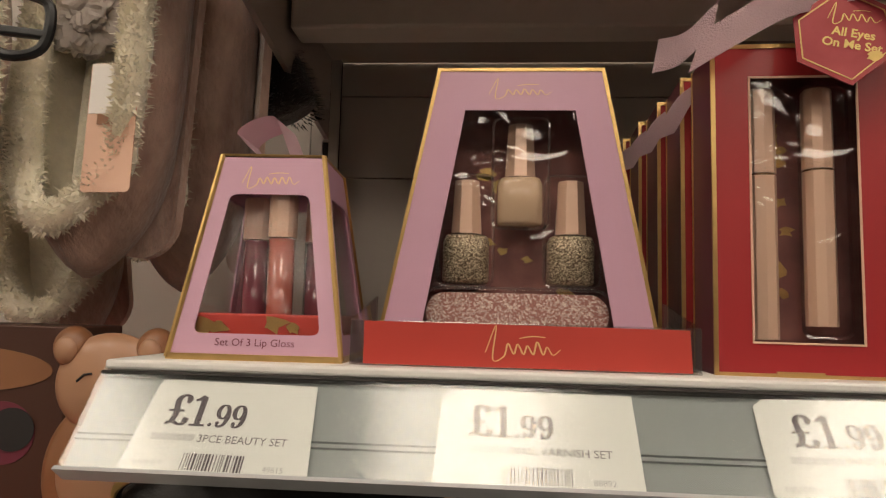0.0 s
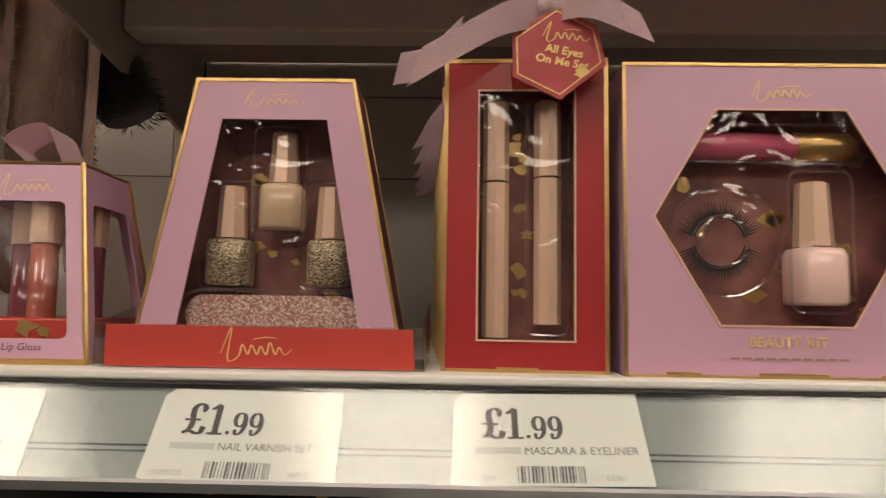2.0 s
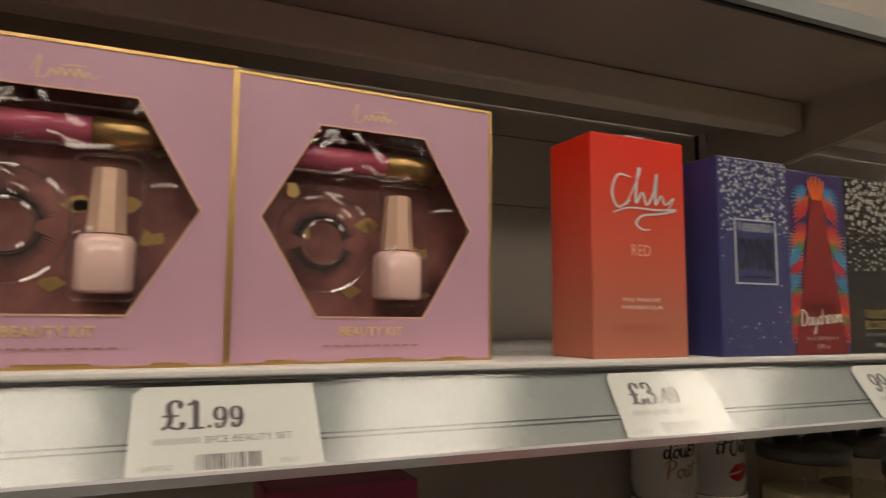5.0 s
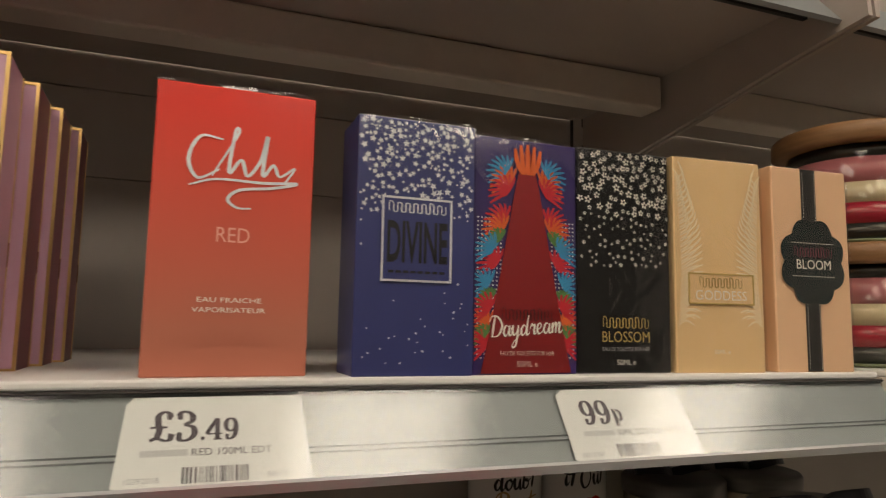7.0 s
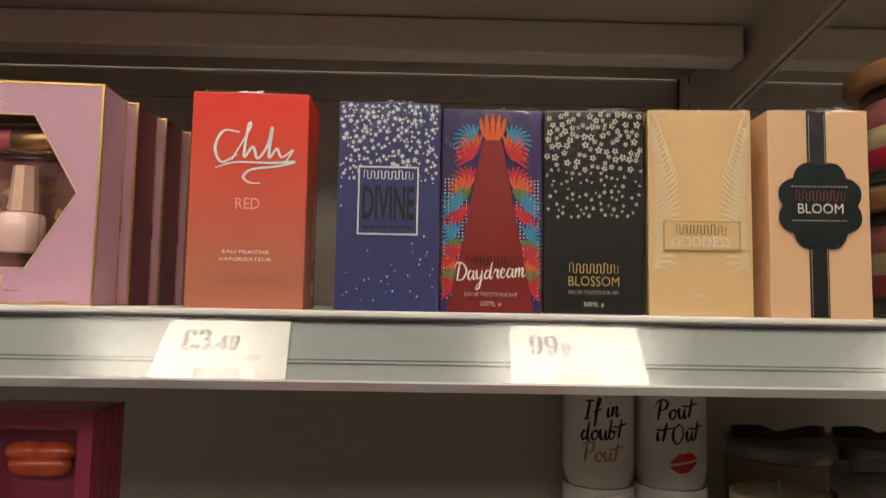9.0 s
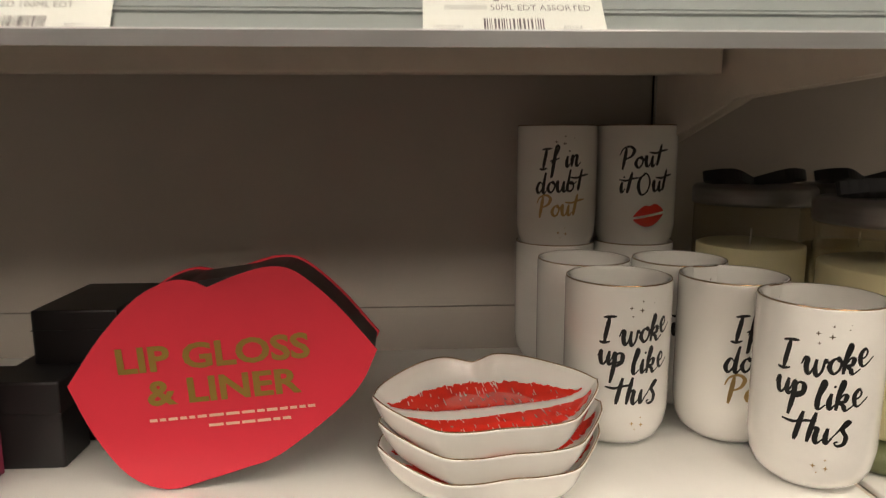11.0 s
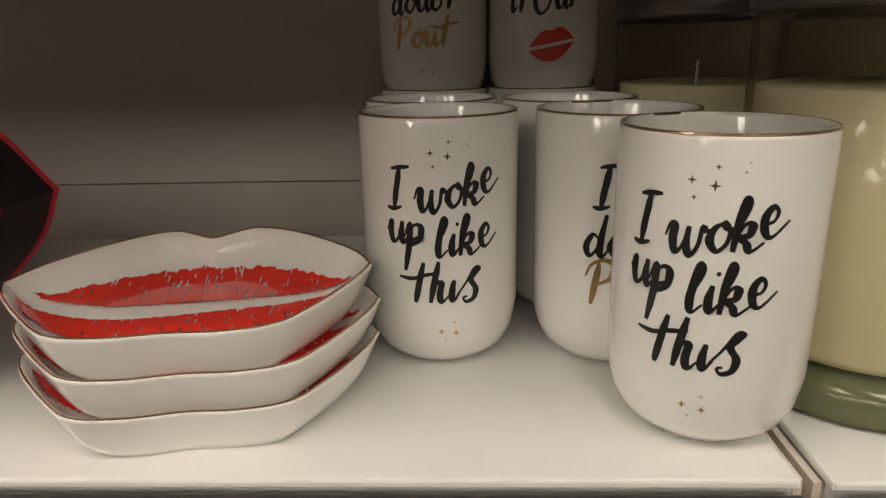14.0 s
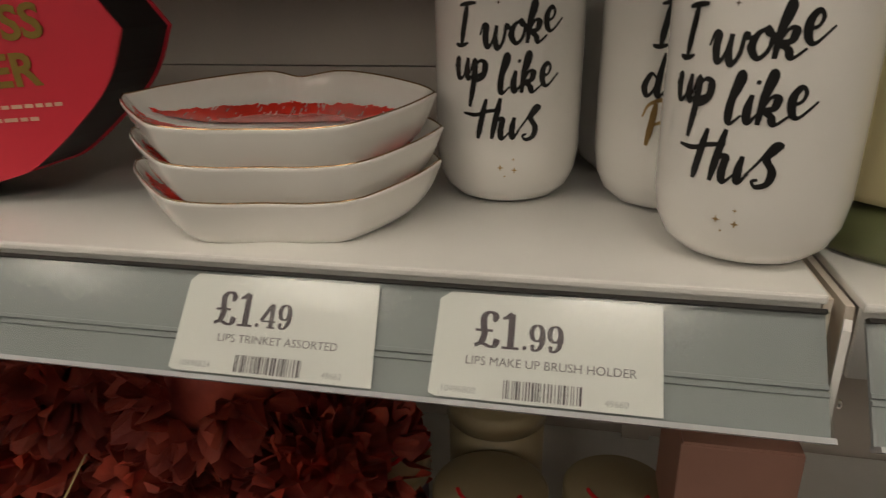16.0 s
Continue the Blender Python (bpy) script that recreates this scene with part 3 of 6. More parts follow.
def shelf(x0, x1, z, yf, run, drop, label, under=True):
    """A metal shelf whose front carries a tilted ticket rail. yf: the nose; run, drop: how far the rail leans out and down."""
    t = thing("shelf", pose(0, 0, 0), label, "shelf", "shelves")
    part("deck", block(x0, x1, yf, YB - 0.004, z - 0.004, z, 0.0012), SHELF, t)
    part("front_fold", block(x0 + 0.001, x1 - 0.001, yf + 0.004, yf + 0.0065, z - 0.032, z - 0.0045), SHELF, t)
    part("cross_bar", block(x0 + 0.004, x1 - 0.004, 0.50, 0.515, z - 0.032, z - 0.0045, 0.002), BRACKET, t)
    ty, tz = yf - 0.001, z - 0.0062
    n = Vector((0, -drop, run)).normalized()
    d = Vector((0, -run, -drop))

    def on(s, up):
        p = Vector((0, ty, tz)) + d * s + n * up
        return p.y, p.z

    rail = part("ticket_rail", rail_profile(bmesh.new(), x0 + 0.001, x1 - 0.001, [on(0, 0), on(0.575, 0), on(0.58, 0.0008), on(0.615, 0.0008), on(0.62, -0.0006), on(0.635, -0.0006), on(0.64, 0.0012), on(0.675, 0.0012), on(0.68, 0), on(1, 0), on(1, -0.002), on(0, -0.002)]), STRIP, t, "grey extruded ticket rail")
    part("rail_cover", rail_profile(bmesh.new(), x0 + 0.001, x1 - 0.001, [on(0.03, 0.0032), on(0.98, 0.0032), on(0.98, 0.0026), on(0.03, 0.0026)]), COVER, t, "clear plastic rail cover").visible_shadow = False
    # Solid dark strip painted in for the shade between deck and rail.
    part("rail_gap_shade", rail_profile(bmesh.new(), x0 + 0.001, x1 - 0.001, [on(-0.02, -0.001), on(-0.02, 0.0025), on(0.02, 0.0035), on(0.02, -0.001)]), DARK, t)
    part("rail_bottom_edge", rail_profile(bmesh.new(), x0 + 0.001, x1 - 0.001, [on(0.985, -0.003), on(0.985, 0.005), on(1.03, 0.006), on(1.03, -0.003)]), LIP, t)
    for x in (x0 - 0.0035, x1 + 0.0005):
        side = plate([(0.0, z - 0.004), (0.0, z - 0.045), (0.18, z - 0.05), (YB - yf - 0.015, z - 0.09), (YB - yf - 0.015, z - 0.004)], [], 0, 0.003)
        part("bracket", side, BRACKET, t, "painted steel shelf bracket").matrix_basis = Matrix(((0, 1, 0, x), (1, 0, 0, yf + 0.006), (0, 0, 1, 0), (0, 0, 0, 1)))
    return on


ON_A = shelf(XL, 0.957, ZA, 0.301, 0.024, 0.033, "white metal shelf with grey ticket rail and boxed gifts")
ON_B = shelf(XL, 0.990, ZB, 0.341, 0.026, 0.034, "white metal shelf with grey ticket rail and ceramics")
ON_D = shelf(XL, 0.990, ZD, 0.335, 0.026, 0.034, "white metal lower shelf in shadow")
ON_A2 = shelf(0.972, 1.9, ZA, 0.301, 0.024, 0.033, "white metal shelf of the next bay")
ON_B2 = shelf(1.003, 1.9, ZB - 0.004, 0.345, 0.026, 0.034, "white metal shelf of the next bay, holding candles")


def top_shelf(x0, x1, yf):
    t = thing("shelf", pose(0, 0, 0), "white metal top shelf seen from below", "shelf", "shelves")
    part("deck", block(x0, x1, yf, YB - 0.004, ZC + 0.002, ZC + 0.006), SHADED_UNDERSIDE, t)
    part("cross_bar", block(x0 + 0.004, x1 - 0.004, 0.50, 0.53, ZC - 0.030, ZC + 0.0015, 0.0025), BRACKET, t)
    part("front_rail", rail_profile(bmesh.new(), x0, x1, [(yf - 0.001, ZC + 0.006), (yf - 0.024, ZC - 0.024), (yf - 0.027, ZC - 0.022), (yf - 0.003, ZC + 0.009)]), STRIP, t, "grey ticket rail")
    part("front_fold", block(x0, x1, yf - 0.0005, yf + 0.004, ZC - 0.010, ZC + 0.0015, 0.0006), PLASTIC_BLACK, t, "dark shelf front edge")
    for x in (x0 - 0.004, x1 + 0.001):
        side = plate([(-0.045, ZC + 0.004), (-0.047, ZC - 0.026), (0.02, ZC - 0.034), (YB - yf - 0.015, ZC - 0.075), (YB - yf - 0.015, ZC + 0.004)], [], 0, 0.004)
        part("bracket", side, SHADED_UNDERSIDE, t).matrix_basis = Matrix(((0, 1, 0, x), (1, 0, 0, yf + 0.002), (0, 0, 1, 0), (0, 0, 0, 1)))


top_shelf(XL, XR, 0.345)
top_shelf(XR + 0.012, 1.9, 0.345)


def end_bracket(x, y, z):
    """The loose white end plate at the joint of two shelves."""
    t = thing("end_plate", pose(x, y, z), "chipped white metal end plate between two shelves", "bracket")
    part("plate", plate([(0, -0.040), (0.010, -0.040), (0.012, -0.002), (0.004, 0.002), (-0.001, 0)], [], 0, 0.0025), SHELF, t).matrix_basis = pose(0, 0, 0, 0, 0, 70)
    part("screw", lathe([(0.0018, 0), (0.0018, 0.001), (0.001, 0.0014)], 10), CHROME, t).matrix_basis = pose(0.0025, 0.004, -0.03, 90, 0, 70)


end_bracket(0.993, 0.327, ZB - 0.006)

# ---- price tickets ----


def ticket(on, x, w, slant, price, words, number, code, seed, tilt=0.0, brand=False):
    """A paper ticket on a rail; price is (big, small)."""
    y0, z0 = on(0.05, 0.0016)
    y1, z1 = on(0.96, 0.0016)
    up = Vector((0, y0 - y1, z0 - z1))
    h = up.length
    up.normalize()
    side = Vector((1, 0, 0))
    out = side.cross(up)
    m = Matrix((( side.x, -out.x, up.x, x), (side.y, -out.y, up.y, y1), (side.z, -out.z, up.z, z1), (0, 0, 0, 1))) @ pose(0, 0, 0, 0, tilt, 0)
    t = thing("price_ticket", m, "white paper price ticket reading " + price[0] + price[1] + " on rail", "price ticket", "price tickets")
    part("paper", plate([(0, 0.001), (w * 0.03, 0), (w, 0), (w - slant * 0.3, h), (0.005, h), (slant * 0.3, h - 0.003)], [], -0.0002, 0.0), PAPER, t)
    big, wide = figures(price[0], w * (0.15 if brand else 0.175), h * 0.49, h * 0.335, -0.0004)
    part("price_figure", big, INK, t)
    part("price_pence", figures(price[1], wide + 0.0006, h * (0.49 if price[1] != "p" else 0.53), h * (0.245 if price[1] != "p" else 0.24), -0.0004)[0], INK, t)
    part("wording", letters(words, h * 0.115, w * (0.37 if brand else 0.52), h * 0.32, -0.0004, "LEFT" if brand else "CENTER"), WORD_INK, t)
    if brand:
        part("brand_bar", bars([(w * 0.12, w * 0.355, h * 0.325, h * 0.07)], -0.0004), PALE_INK, t)
    rng = random.Random(seed)
    rows, bx = [], w * 0.33
    while bx < w * 0.66:
        k = rng.choice((0.0003, 0.0005, 0.0008))
        rows.append((bx, bx + k, h * 0.03, h * 0.17))
        bx += k + rng.choice((0.0004, 0.0006, 0.0009))
    part("barcode", bars(rows, -0.0004), INK, t)
    part("stock_number", letters(number, h * 0.085, w * 0.05, h * 0.05, -0.0004, "LEFT"), GREY_INK, t)
    part("shelf_number", letters(code, h * 0.085, w * 0.76, h * 0.05, -0.0004, "LEFT"), GREY_INK, t)


ticket(ON_A, -0.086, 0.070, 0.012, ("£1", ".99"), "3PCE BEAUTY SET", "10499767", "49615", 1, 1, True)
ticket(ON_A, 0.028, 0.073, 0.004, ("£1", ".99"), "NAIL VARNISH SET", "10499020", "88892", 2, 0.5, True)
ticket(ON_A, 0.143, 0.074, 0.004, ("£1", ".99"), "MASCARA & EYELINER", "10510834", "51061", 3, -1, True)
ticket(ON_A, 0.312, 0.073, 0.004, ("£1", ".99"), "3PCE BEAUTY SET", "10499767", "49615", 1, 0, True)
ticket(ON_A, 0.536, 0.072, 0.008, ("£3", ".49"), "RED 100ML EDT", "10392018", "88975", 5, 0, True)
ticket(ON_A, 0.727, 0.073, 0.002, ("99", "p"), "50ML EDT ASSORTED", "10510387", "60184", 6, 0, True)
ticket(ON_B, 0.749, 0.083, 0.006, ("£1", ".49"), "LIPS TRINKET ASSORTED", "10496824", "49662", 7)
ticket(ON_B, 0.8535, 0.0825, 0.003, ("£1", ".99"), "LIPS MAKE UP BRUSH HOLDER", "10496800", "49660", 8)

# ---- boxed sets on the upper shelf ----


def carton(t, outline, depth, side_mat, taper=None):
    """Side panels of a card box round an outline in x-z."""
    cx = sum(p[0] for p in outline) / len(outline)
    cz = sum(p[1] for p in outline) / len(outline)
    for a, b in zip(outline, outline[1:] + outline[:1]):
        bm = bmesh.new()
        n = (Vector((b[1] - a[1], a[0] - b[0]))).normalized()
        if n.dot(Vector(((a[0] + b[0]) / 2 - cx, (a[1] + b[1]) / 2 - cz))) < 0:
            n = -n
        q = [Vector((*a, 0)), Vector((*b, 0))]
        i = [Vector((p.x - n.x * 0.0008, p.y - n.y * 0.0008, 0)) for p in q]
        vs = []
        for y in (0.0006, depth):
            vs.append([bm.verts.new((p.x, y, p.y)) for p in (q[0], q[1], i[1], i[0])])
        for k in range(4):
            bm.faces.new((vs[0][k], vs[0][(k + 1) % 4], vs[1][(k + 1) % 4], vs[1][k]))
        bm.faces.new(vs[0][::-1])
        bm.faces.new(vs[1])
        bmesh.ops.recalc_face_normals(bm, faces=bm.faces)
        part("side_panel", bm, side_mat, t)
    part("back_panel", plate(inset(outline, 0.0009), [], depth - 0.001, depth), side_mat, t)


def foil_edges(t, outline, depth, width=0.0012):
    part("foil_edge", plate(inset(outline, -0.0004), [inset(outline, width)], -0.0004, 0.0009), GOLD, t, "gold foil edge")
    part("foil_back_edge", plate(inset(outline, -0.0004), [inset(outline, 0.0012)], depth - 0.0012, depth + 0.0004), GOLD, t)


def bottle(name, x, y, z, s, glass, cap, parent, body_label):
    """A small varnish bottle with a tapered faceted cap; s is its height."""
    b = part(name, lathe([(0.0, 0), (0.20 * s, 0.0), (0.225 * s, 0.03 * s), (0.225 * s, 0.40 * s), (0.20 * s, 0.455 * s), (0.10 * s, 0.47 * s), (0.10 * s, 0.5 * s), (0, 0.5 * s)], 24, 0.45), glass, parent, body_label, True)
    b.matrix_basis = pose(x, y, z)
    part("cap", lathe([(0.0, 0.475 * s), (0.155 * s, 0.475 * s), (0.125 * s, 0.99 * s), (0.11 * s, 1.0 * s), (0, 1.0 * s)], 8, 0.2), cap, b, "rose gold cap")
    return b


def lip_gloss_box(m):
    """A four-sided tapered box with windows and a ribbon loop."""
    t = thing("lip_gloss_gift_box", m, "pink and gold tapered gift box with three lip glosses", "gift box")
    wb, wt, h = 0.0388, 0.0242, 0.097
    for k in range(4):
        quad = [(-wb, 0), (wb, 0), (wt, h), (-wt, h)]
        hole = soften([(-0.0285, 0.012), (0.0285, 0.012), (0.0185, 0.0785), (-0.0185, 0.0785)], 0.004)
        lean = math.degrees(math.atan2(wb - wt, h))
        face = part("front_panel" if k == 0 else "side_panel", plate(quad, [hole], 0, 0.0008), PINK, t)
        face.matrix_basis = pose(0, 0, 0, 0, 0, 90 * k) @ pose(0, -wb, 0, -lean, 0, 0)
        film = part("window", plate(inset(hole, -0.001), [], 0.0010, 0.0013), THINFILM, t, "clear window")
        film.matrix_basis = face.matrix_basis
        film.visible_shadow = False
        a = radians(45 + 90 * k)
        edge = [Vector((math.cos(a) * wb * 1.414, math.sin(a) * wb * 1.414, 0.001)), Vector((math.cos(a) * wt * 1.414, math.sin(a) * wt * 1.414, h))]
        part("foil_edge", tube(edge, 0.0013, 6), GOLD, t, "gold foil edge")
        top = [Vector((-wt, -wt, h)), Vector((wt, -wt, h))]
        part("top_foil_edge", tube(top, 0.0007, 6), GOLD, t).matrix_basis = pose(0, 0, 0, 0, 0, 90 * k)
        part("base_foil", block(-wb, wb, -wb - 0.0006, -wb + 0.001, 0.0, 0.0028), GOLD, t).matrix_basis = pose(0, 0, 0, 0, 0, 90 * k)
    part("lid", block(-wt, wt, -wt, wt, h - 0.0006, h + 0.0004), PINK, t)
    front = pose(0, -wb, 0, -math.degrees(math.atan2(wb - wt, h)), 0, 0)
    part("flourish", scribble(0, 0.086, 0.027, 0.007, -0.0005, 0.00035, 5, 3), GOLD_SCRIPT, t).matrix_basis = front
    part("wording", letters("Set Of 3 Lip Gloss", 0.0048, 0, 0.0065, -0.0005), WINE, t).matrix_basis = front
    tray = part("tray", block(-0.0325, 0.0325, -0.0325, 0.0325, 0.003, 0.021, 0.001), HEADER, t, "red tray with gold flakes")
    part("flakes", flakes(4, -0.026, 0.026, 0.014, 0.018, -0.0330, 0.005, 5), GOLD, tray)
    for x, y, mat_ in ((-0.012, -0.004, GLOSS_B), (0.004, -0.016, GLOSS_A), (0.017, 0.004, GLOSS_B)):
        g = part("gloss_tube", lathe([(0, 0.018), (0.0058, 0.018), (0.006, 0.0195), (0.006, 0.0575), (0, 0.0575)], 16, 0.35), mat_, t, "lip gloss tube", True)
        g.matrix_basis = pose(x, y, 0)
        part("gloss_cap", lathe([(0, 0.058), (0.0066, 0.058), (0.0066, 0.078), (0.006, 0.079), (0, 0.079)], 16, 0.4), ROSE, g)
    loop = curve_through([(-0.008, 0, h), (-0.018, -0.003, h + 0.010), (-0.0185, -0.005, h + 0.0135), (-0.012, -0.004, h + 0.019), (-0.004, 0.0, h + 0.0225), (-0.001, 0.003, h + 0.019), (0.006, 0.006, h)], 8)
    part("ribbon_loop", band(loop, (0.35, 1, -0.25), 0.009), RIBBON, t, "pink ribbon loop")


lip_gloss_box(pose(-0.0530, 0.3520, ZA, 0, 0, 2) @ Matrix.Diagonal((0.955, 0.955, 0.938, 1)))


def varnish_set(m, full=True):
    t = thing("nail_varnish_gift_box", m, "pink and gold tapered box with nail varnishes and a glitter file", "gift box", "nail varnish sets")
    h, depth = 0.131, 0.036
    out = [(-0.0625, 0), (0.0625, 0), (0.0368, h), (-0.0368, h)]
    hole = [(-0.0425, 0.010), (0.0425, 0.010), (0.0245, 0.112), (-0.0245, 0.112)]
    part("front_panel", plate(out, [hole], 0, 0.0008), PINK, t)
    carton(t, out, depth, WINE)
    foil_edges(t, out, depth)
    part("flourish", scribble(0, 0.121, 0.028, 0.006, -0.0005, 0.0003, 5, 4), GOLD_SCRIPT, t)
    if not full:
        return t
    part("insert", plate(inset(out, 0.003), [], depth - 0.006, depth - 0.004), FLORAL, t, "dark floral insert card")
    w = part("window", plate(inset(hole, -0.002), [], 0.0012, 0.0015), FILM, t, "clear window")
    w.visible_shadow = False
    bottle("nail_varnish", 0.001, 0.018, 0.0618, 0.048, NUDE, ROSE, t, "nude nail varnish bottle")
    bottle("nail_varnish", -0.0235, 0.018, 0.0350, 0.048, SPARK, ROSE, t, "gold glitter nail varnish bottle")
    bottle("nail_varnish", 0.0245, 0.018, 0.0350, 0.048, SPARK, ROSE, t, "gold glitter nail varnish bottle")
    part("nail_file", plate(rounded(-0.0405, 0.0405, 0.0125, 0.0305, 0.0088, 8), [], 0.008, 0.012), FILE, t, "rose glitter nail file")
    for x, z, a, b in ((0.001, 0.0598, 0.0128, 0.0515), (-0.0235, 0.0335, 0.0125, 0.051), (0.0245, 0.0335, 0.0125, 0.051)):
        part("blister", tube([(x + px, 0.010, z + pz) for px, pz in rounded(-a, a, 0, b, 0.004, 4)], 0.0007, 6, True), BLISTER, t).visible_shadow = False
    part("blister", tube([(px, 0.006, pz) for px, pz in rounded(-0.043, 0.043, 0.0105, 0.0325, 0.010, 6)], 0.0008, 6, True), BLISTER, t).visible_shadow = False
    part("flakes", flakes(7, -0.03, 0.03, 0.03, 0.09, depth - 0.0065, 0.004, 8), GOLD, t)
    return t


varnish_set(pose(0.0585, 0.331, ZA + 0.0012))
for k in range(1, 2):
    varnish_set(pose(0.0585 - 0.006 * k, 0.331 + 0.0385 * k, ZA + 0.0012), False)


def display_tray(x0, x1, y0, y1, z):
    t = thing("display_tray", pose(0, 0, 0), "clear plastic display tray with red header strip", "display tray")
    part("base", block(x0, x1, y0, y1, z + 0.0001, z + 0.0009), BLISTER, t).visible_shadow = False
    part("front_lip", block(x0, x1, y0, y0 + 0.001, z + 0.001, z + 0.0185, 0.0003), BLISTER, t).visible_shadow = False
    for x in (x0, x1 - 0.001):
        part("side_lip", plate([(y0 + 0.0012, z + 0.001), (y1, z + 0.001), (y1, z + 0.03), (y0 + 0.0012, z + 0.0185)], [], 0, 0.001), BLISTER, t).matrix_basis = Matrix(((0, 1, 0, x), (1, 0, 0, 0), (0, 0, 1, 0), (0, 0, 0, 1)))
    s = part("header_strip", plate([(x0 + 0.006, z + 0.0008), (x1 - 0.004, z + 0.0008), (x1 - 0.005, z + 0.0176), (x0 + 0.006, z + 0.0182)], [], y0 - 0.0012, y0 - 0.0006), HEADER, t, "red paper header strip")
    part("flourish", scribble((x0 + x1) / 2, z + 0.0095, 0.030, 0.009, y0 - 0.0018, 0.0004, 5, 9), GOLD_SCRIPT, s)


display_tray(-0.0105, 0.131, 0.3125, 0.372, ZA)


def bow(t, z, w):
    """Crossed ribbon ends tied at the top of a box."""
    left = curve_through([(0.010, -0.006, z + 0.004), (-0.008, -0.016, z - 0.004), (-0.028, -0.020, z - 0.016), (-0.047, -0.022, z - 0.028)], 8)
    right = curve_through([(0.010, -0.006, z + 0.004), (0.024, -0.016, z + 0.002), (0.038, -0.018, z - 0.005), (0.050, -0.014, z - 0.009)], 8)
    part("ribbon_end", band(left, (0.35, 0.1, 1), 0.0095), RIBBON, t, "pink grosgrain ribbon end")
    part("ribbon_end", band(right, lambda s: (0.1 - 0.5 * s, 0.1, 1), 0.0075), RIBBON, t, "pink grosgrain ribbon end")
    part("ribbon_end", band(curve_through([(-0.03, 0.012, z + 0.002), (-0.045, 0.008, z - 0.014), (-0.058, 0.002, z - 0.020)], 6), (0.2, 0.1, 1), 0.008), RIBBON, t)
    part("knot", lathe([(0, -0.006), (0.006, -0.004), (0.0075, 0), (0.006, 0.004), (0, 0.006)], 14), RIBBON, t, "ribbon knot", True).matrix_basis = pose(0.010, -0.006, z + 0.006, 60, 20, 0)


def mascara_box(m, full=True):
    t = thing("mascara_gift_box", m, "deep red and gold tall box with mascara and eyeliner", "gift box", "mascara sets")
    w, h, depth = 0.0355, 0.1375, 0.034
    out = rect(-w, w, 0, h)
    hole = rect(-0.0205, 0.0215, 0.0135, 0.1235)
    part("front_panel", plate(out, [hole] if full else [], 0, 0.0008), RED, t)
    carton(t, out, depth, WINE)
    foil_edges(t, out, depth, 0.0014)
    part("base_tab", block(-0.012, 0.006, -0.0008, 0.0008, 0.0, 0.0022), GOLD, t)
    if not full:
        part("ribbon_end", band(curve_through([(-0.01, -0.002, h + 0.002), (-0.03, -0.004, h - 0.006), (-0.045, -0.004, h - 0.03)], 6), (1, 0, 0.4), 0.006), RIBBON, t)
        return t
    part("insert", plate(inset(out, 0.002), [], depth - 0.008, depth - 0.006), FLORAL, t, "floral insert card")
    part("window", plate(inset(hole, -0.002), [], 0.0012, 0.0015), FILM, t, "clear window").visible_shadow = False
    part("window_trim", plate(inset(hole, -0.0004), [inset(hole, 0.0004)], -0.0005, 0.0001), CARD_PEACH, t)
    for x, z, hh in ((-0.0128, 0.0145, 0.107), (0.0105, 0.0205, 0.101)):
        s = part("mascara_tube", lathe([(0, 0), (0.0062, 0), (0.0062, 0.645 * hh), (0, 0.645 * hh)], 10, 0.25), ROSE, t, "rose gold tube")
        s.matrix_basis = pose(x, 0.012, z)
        part("collar", lathe([(0, 0.646 * hh), (0.0057, 0.646 * hh), (0.0057, 0.655 * hh), (0, 0.655 * hh)], 16), GILT, s)
        part("tube_cap", lathe([(0, 0.656 * hh), (0.0062, 0.656 * hh), (0.0060, 0.99 * hh), (0.005, hh), (0, hh)], 10, 0.25), ROSE, s)
    part("blister", tube([(px, 0.006, pz) for px, pz in rounded(0.001, 0.020, 0.016, 0.121, 0.004, 4)], 0.0008, 6, True), BLISTER, t).visible_shadow = False
    part("flakes", flakes(9, -0.004, 0.004, 0.03, 0.11, depth - 0.0085, 0.004, 11), GOLD, t)
    bow(t, h + 0.017, w)
    tag = part("gift_tag", plate([(-0.0165, 0.003), (0.003, -0.0075), (0.0225, 0.008), (0.019, 0.026), (0.002, 0.036), (-0.017, 0.022)], [], -0.0006, 0.0), TAG, t, "hexagonal red gift tag with gold print")
    tag.matrix_basis = pose(0.0105, -0.013, h - 0.0155, -6, 0, 0)
    outer = [(-0.0148, 0.0042), (0.003, -0.0055), (0.0205, 0.009), (0.0175, 0.0245), (0.002, 0.0335), (-0.0152, 0.021)]
    part("tag_border", plate(outer, [inset(outer, 0.0005)], -0.0009, -0.0007), GOLD, tag)
    part("tag_flourish", scribble(0.003, 0.0225, 0.020, 0.006, -0.0010, 0.0003, 4, 12), GOLD, tag).matrix_basis = pose(0, 0, 0, 0, 8, 0)
    bm = letters("All Eyes", 0.0051, 0.002, 0.0135, -0.0010, bold=0.00012)
    part("tag_lettering", bm, GOLD, tag).matrix_basis = pose(0, 0, 0, 0, 12, 0)
    part("tag_lettering", letters("On Me Set", 0.0051, 0.002, 0.0085, -0.0010, bold=0.00012), GOLD, tag).matrix_basis = pose(0, 0, 0, 0, 12, 0)
    part("tag_flakes", flakes(3, 0.010, 0.018, 0.001, 0.006, -0.0010, 0.0026, 13, lambda a, b: b > a * 0.6 - 0.004), GOLD, tag)
    return t


mascara_box(pose(0.1735, 0.3175, ZA, 0, 0, -3))
for k in range(1, 6):
    mascara_box(pose(0.1735 - 0.002 * k, 0.3195 + 0.037 * k, ZA, 0, 0, -3), False)


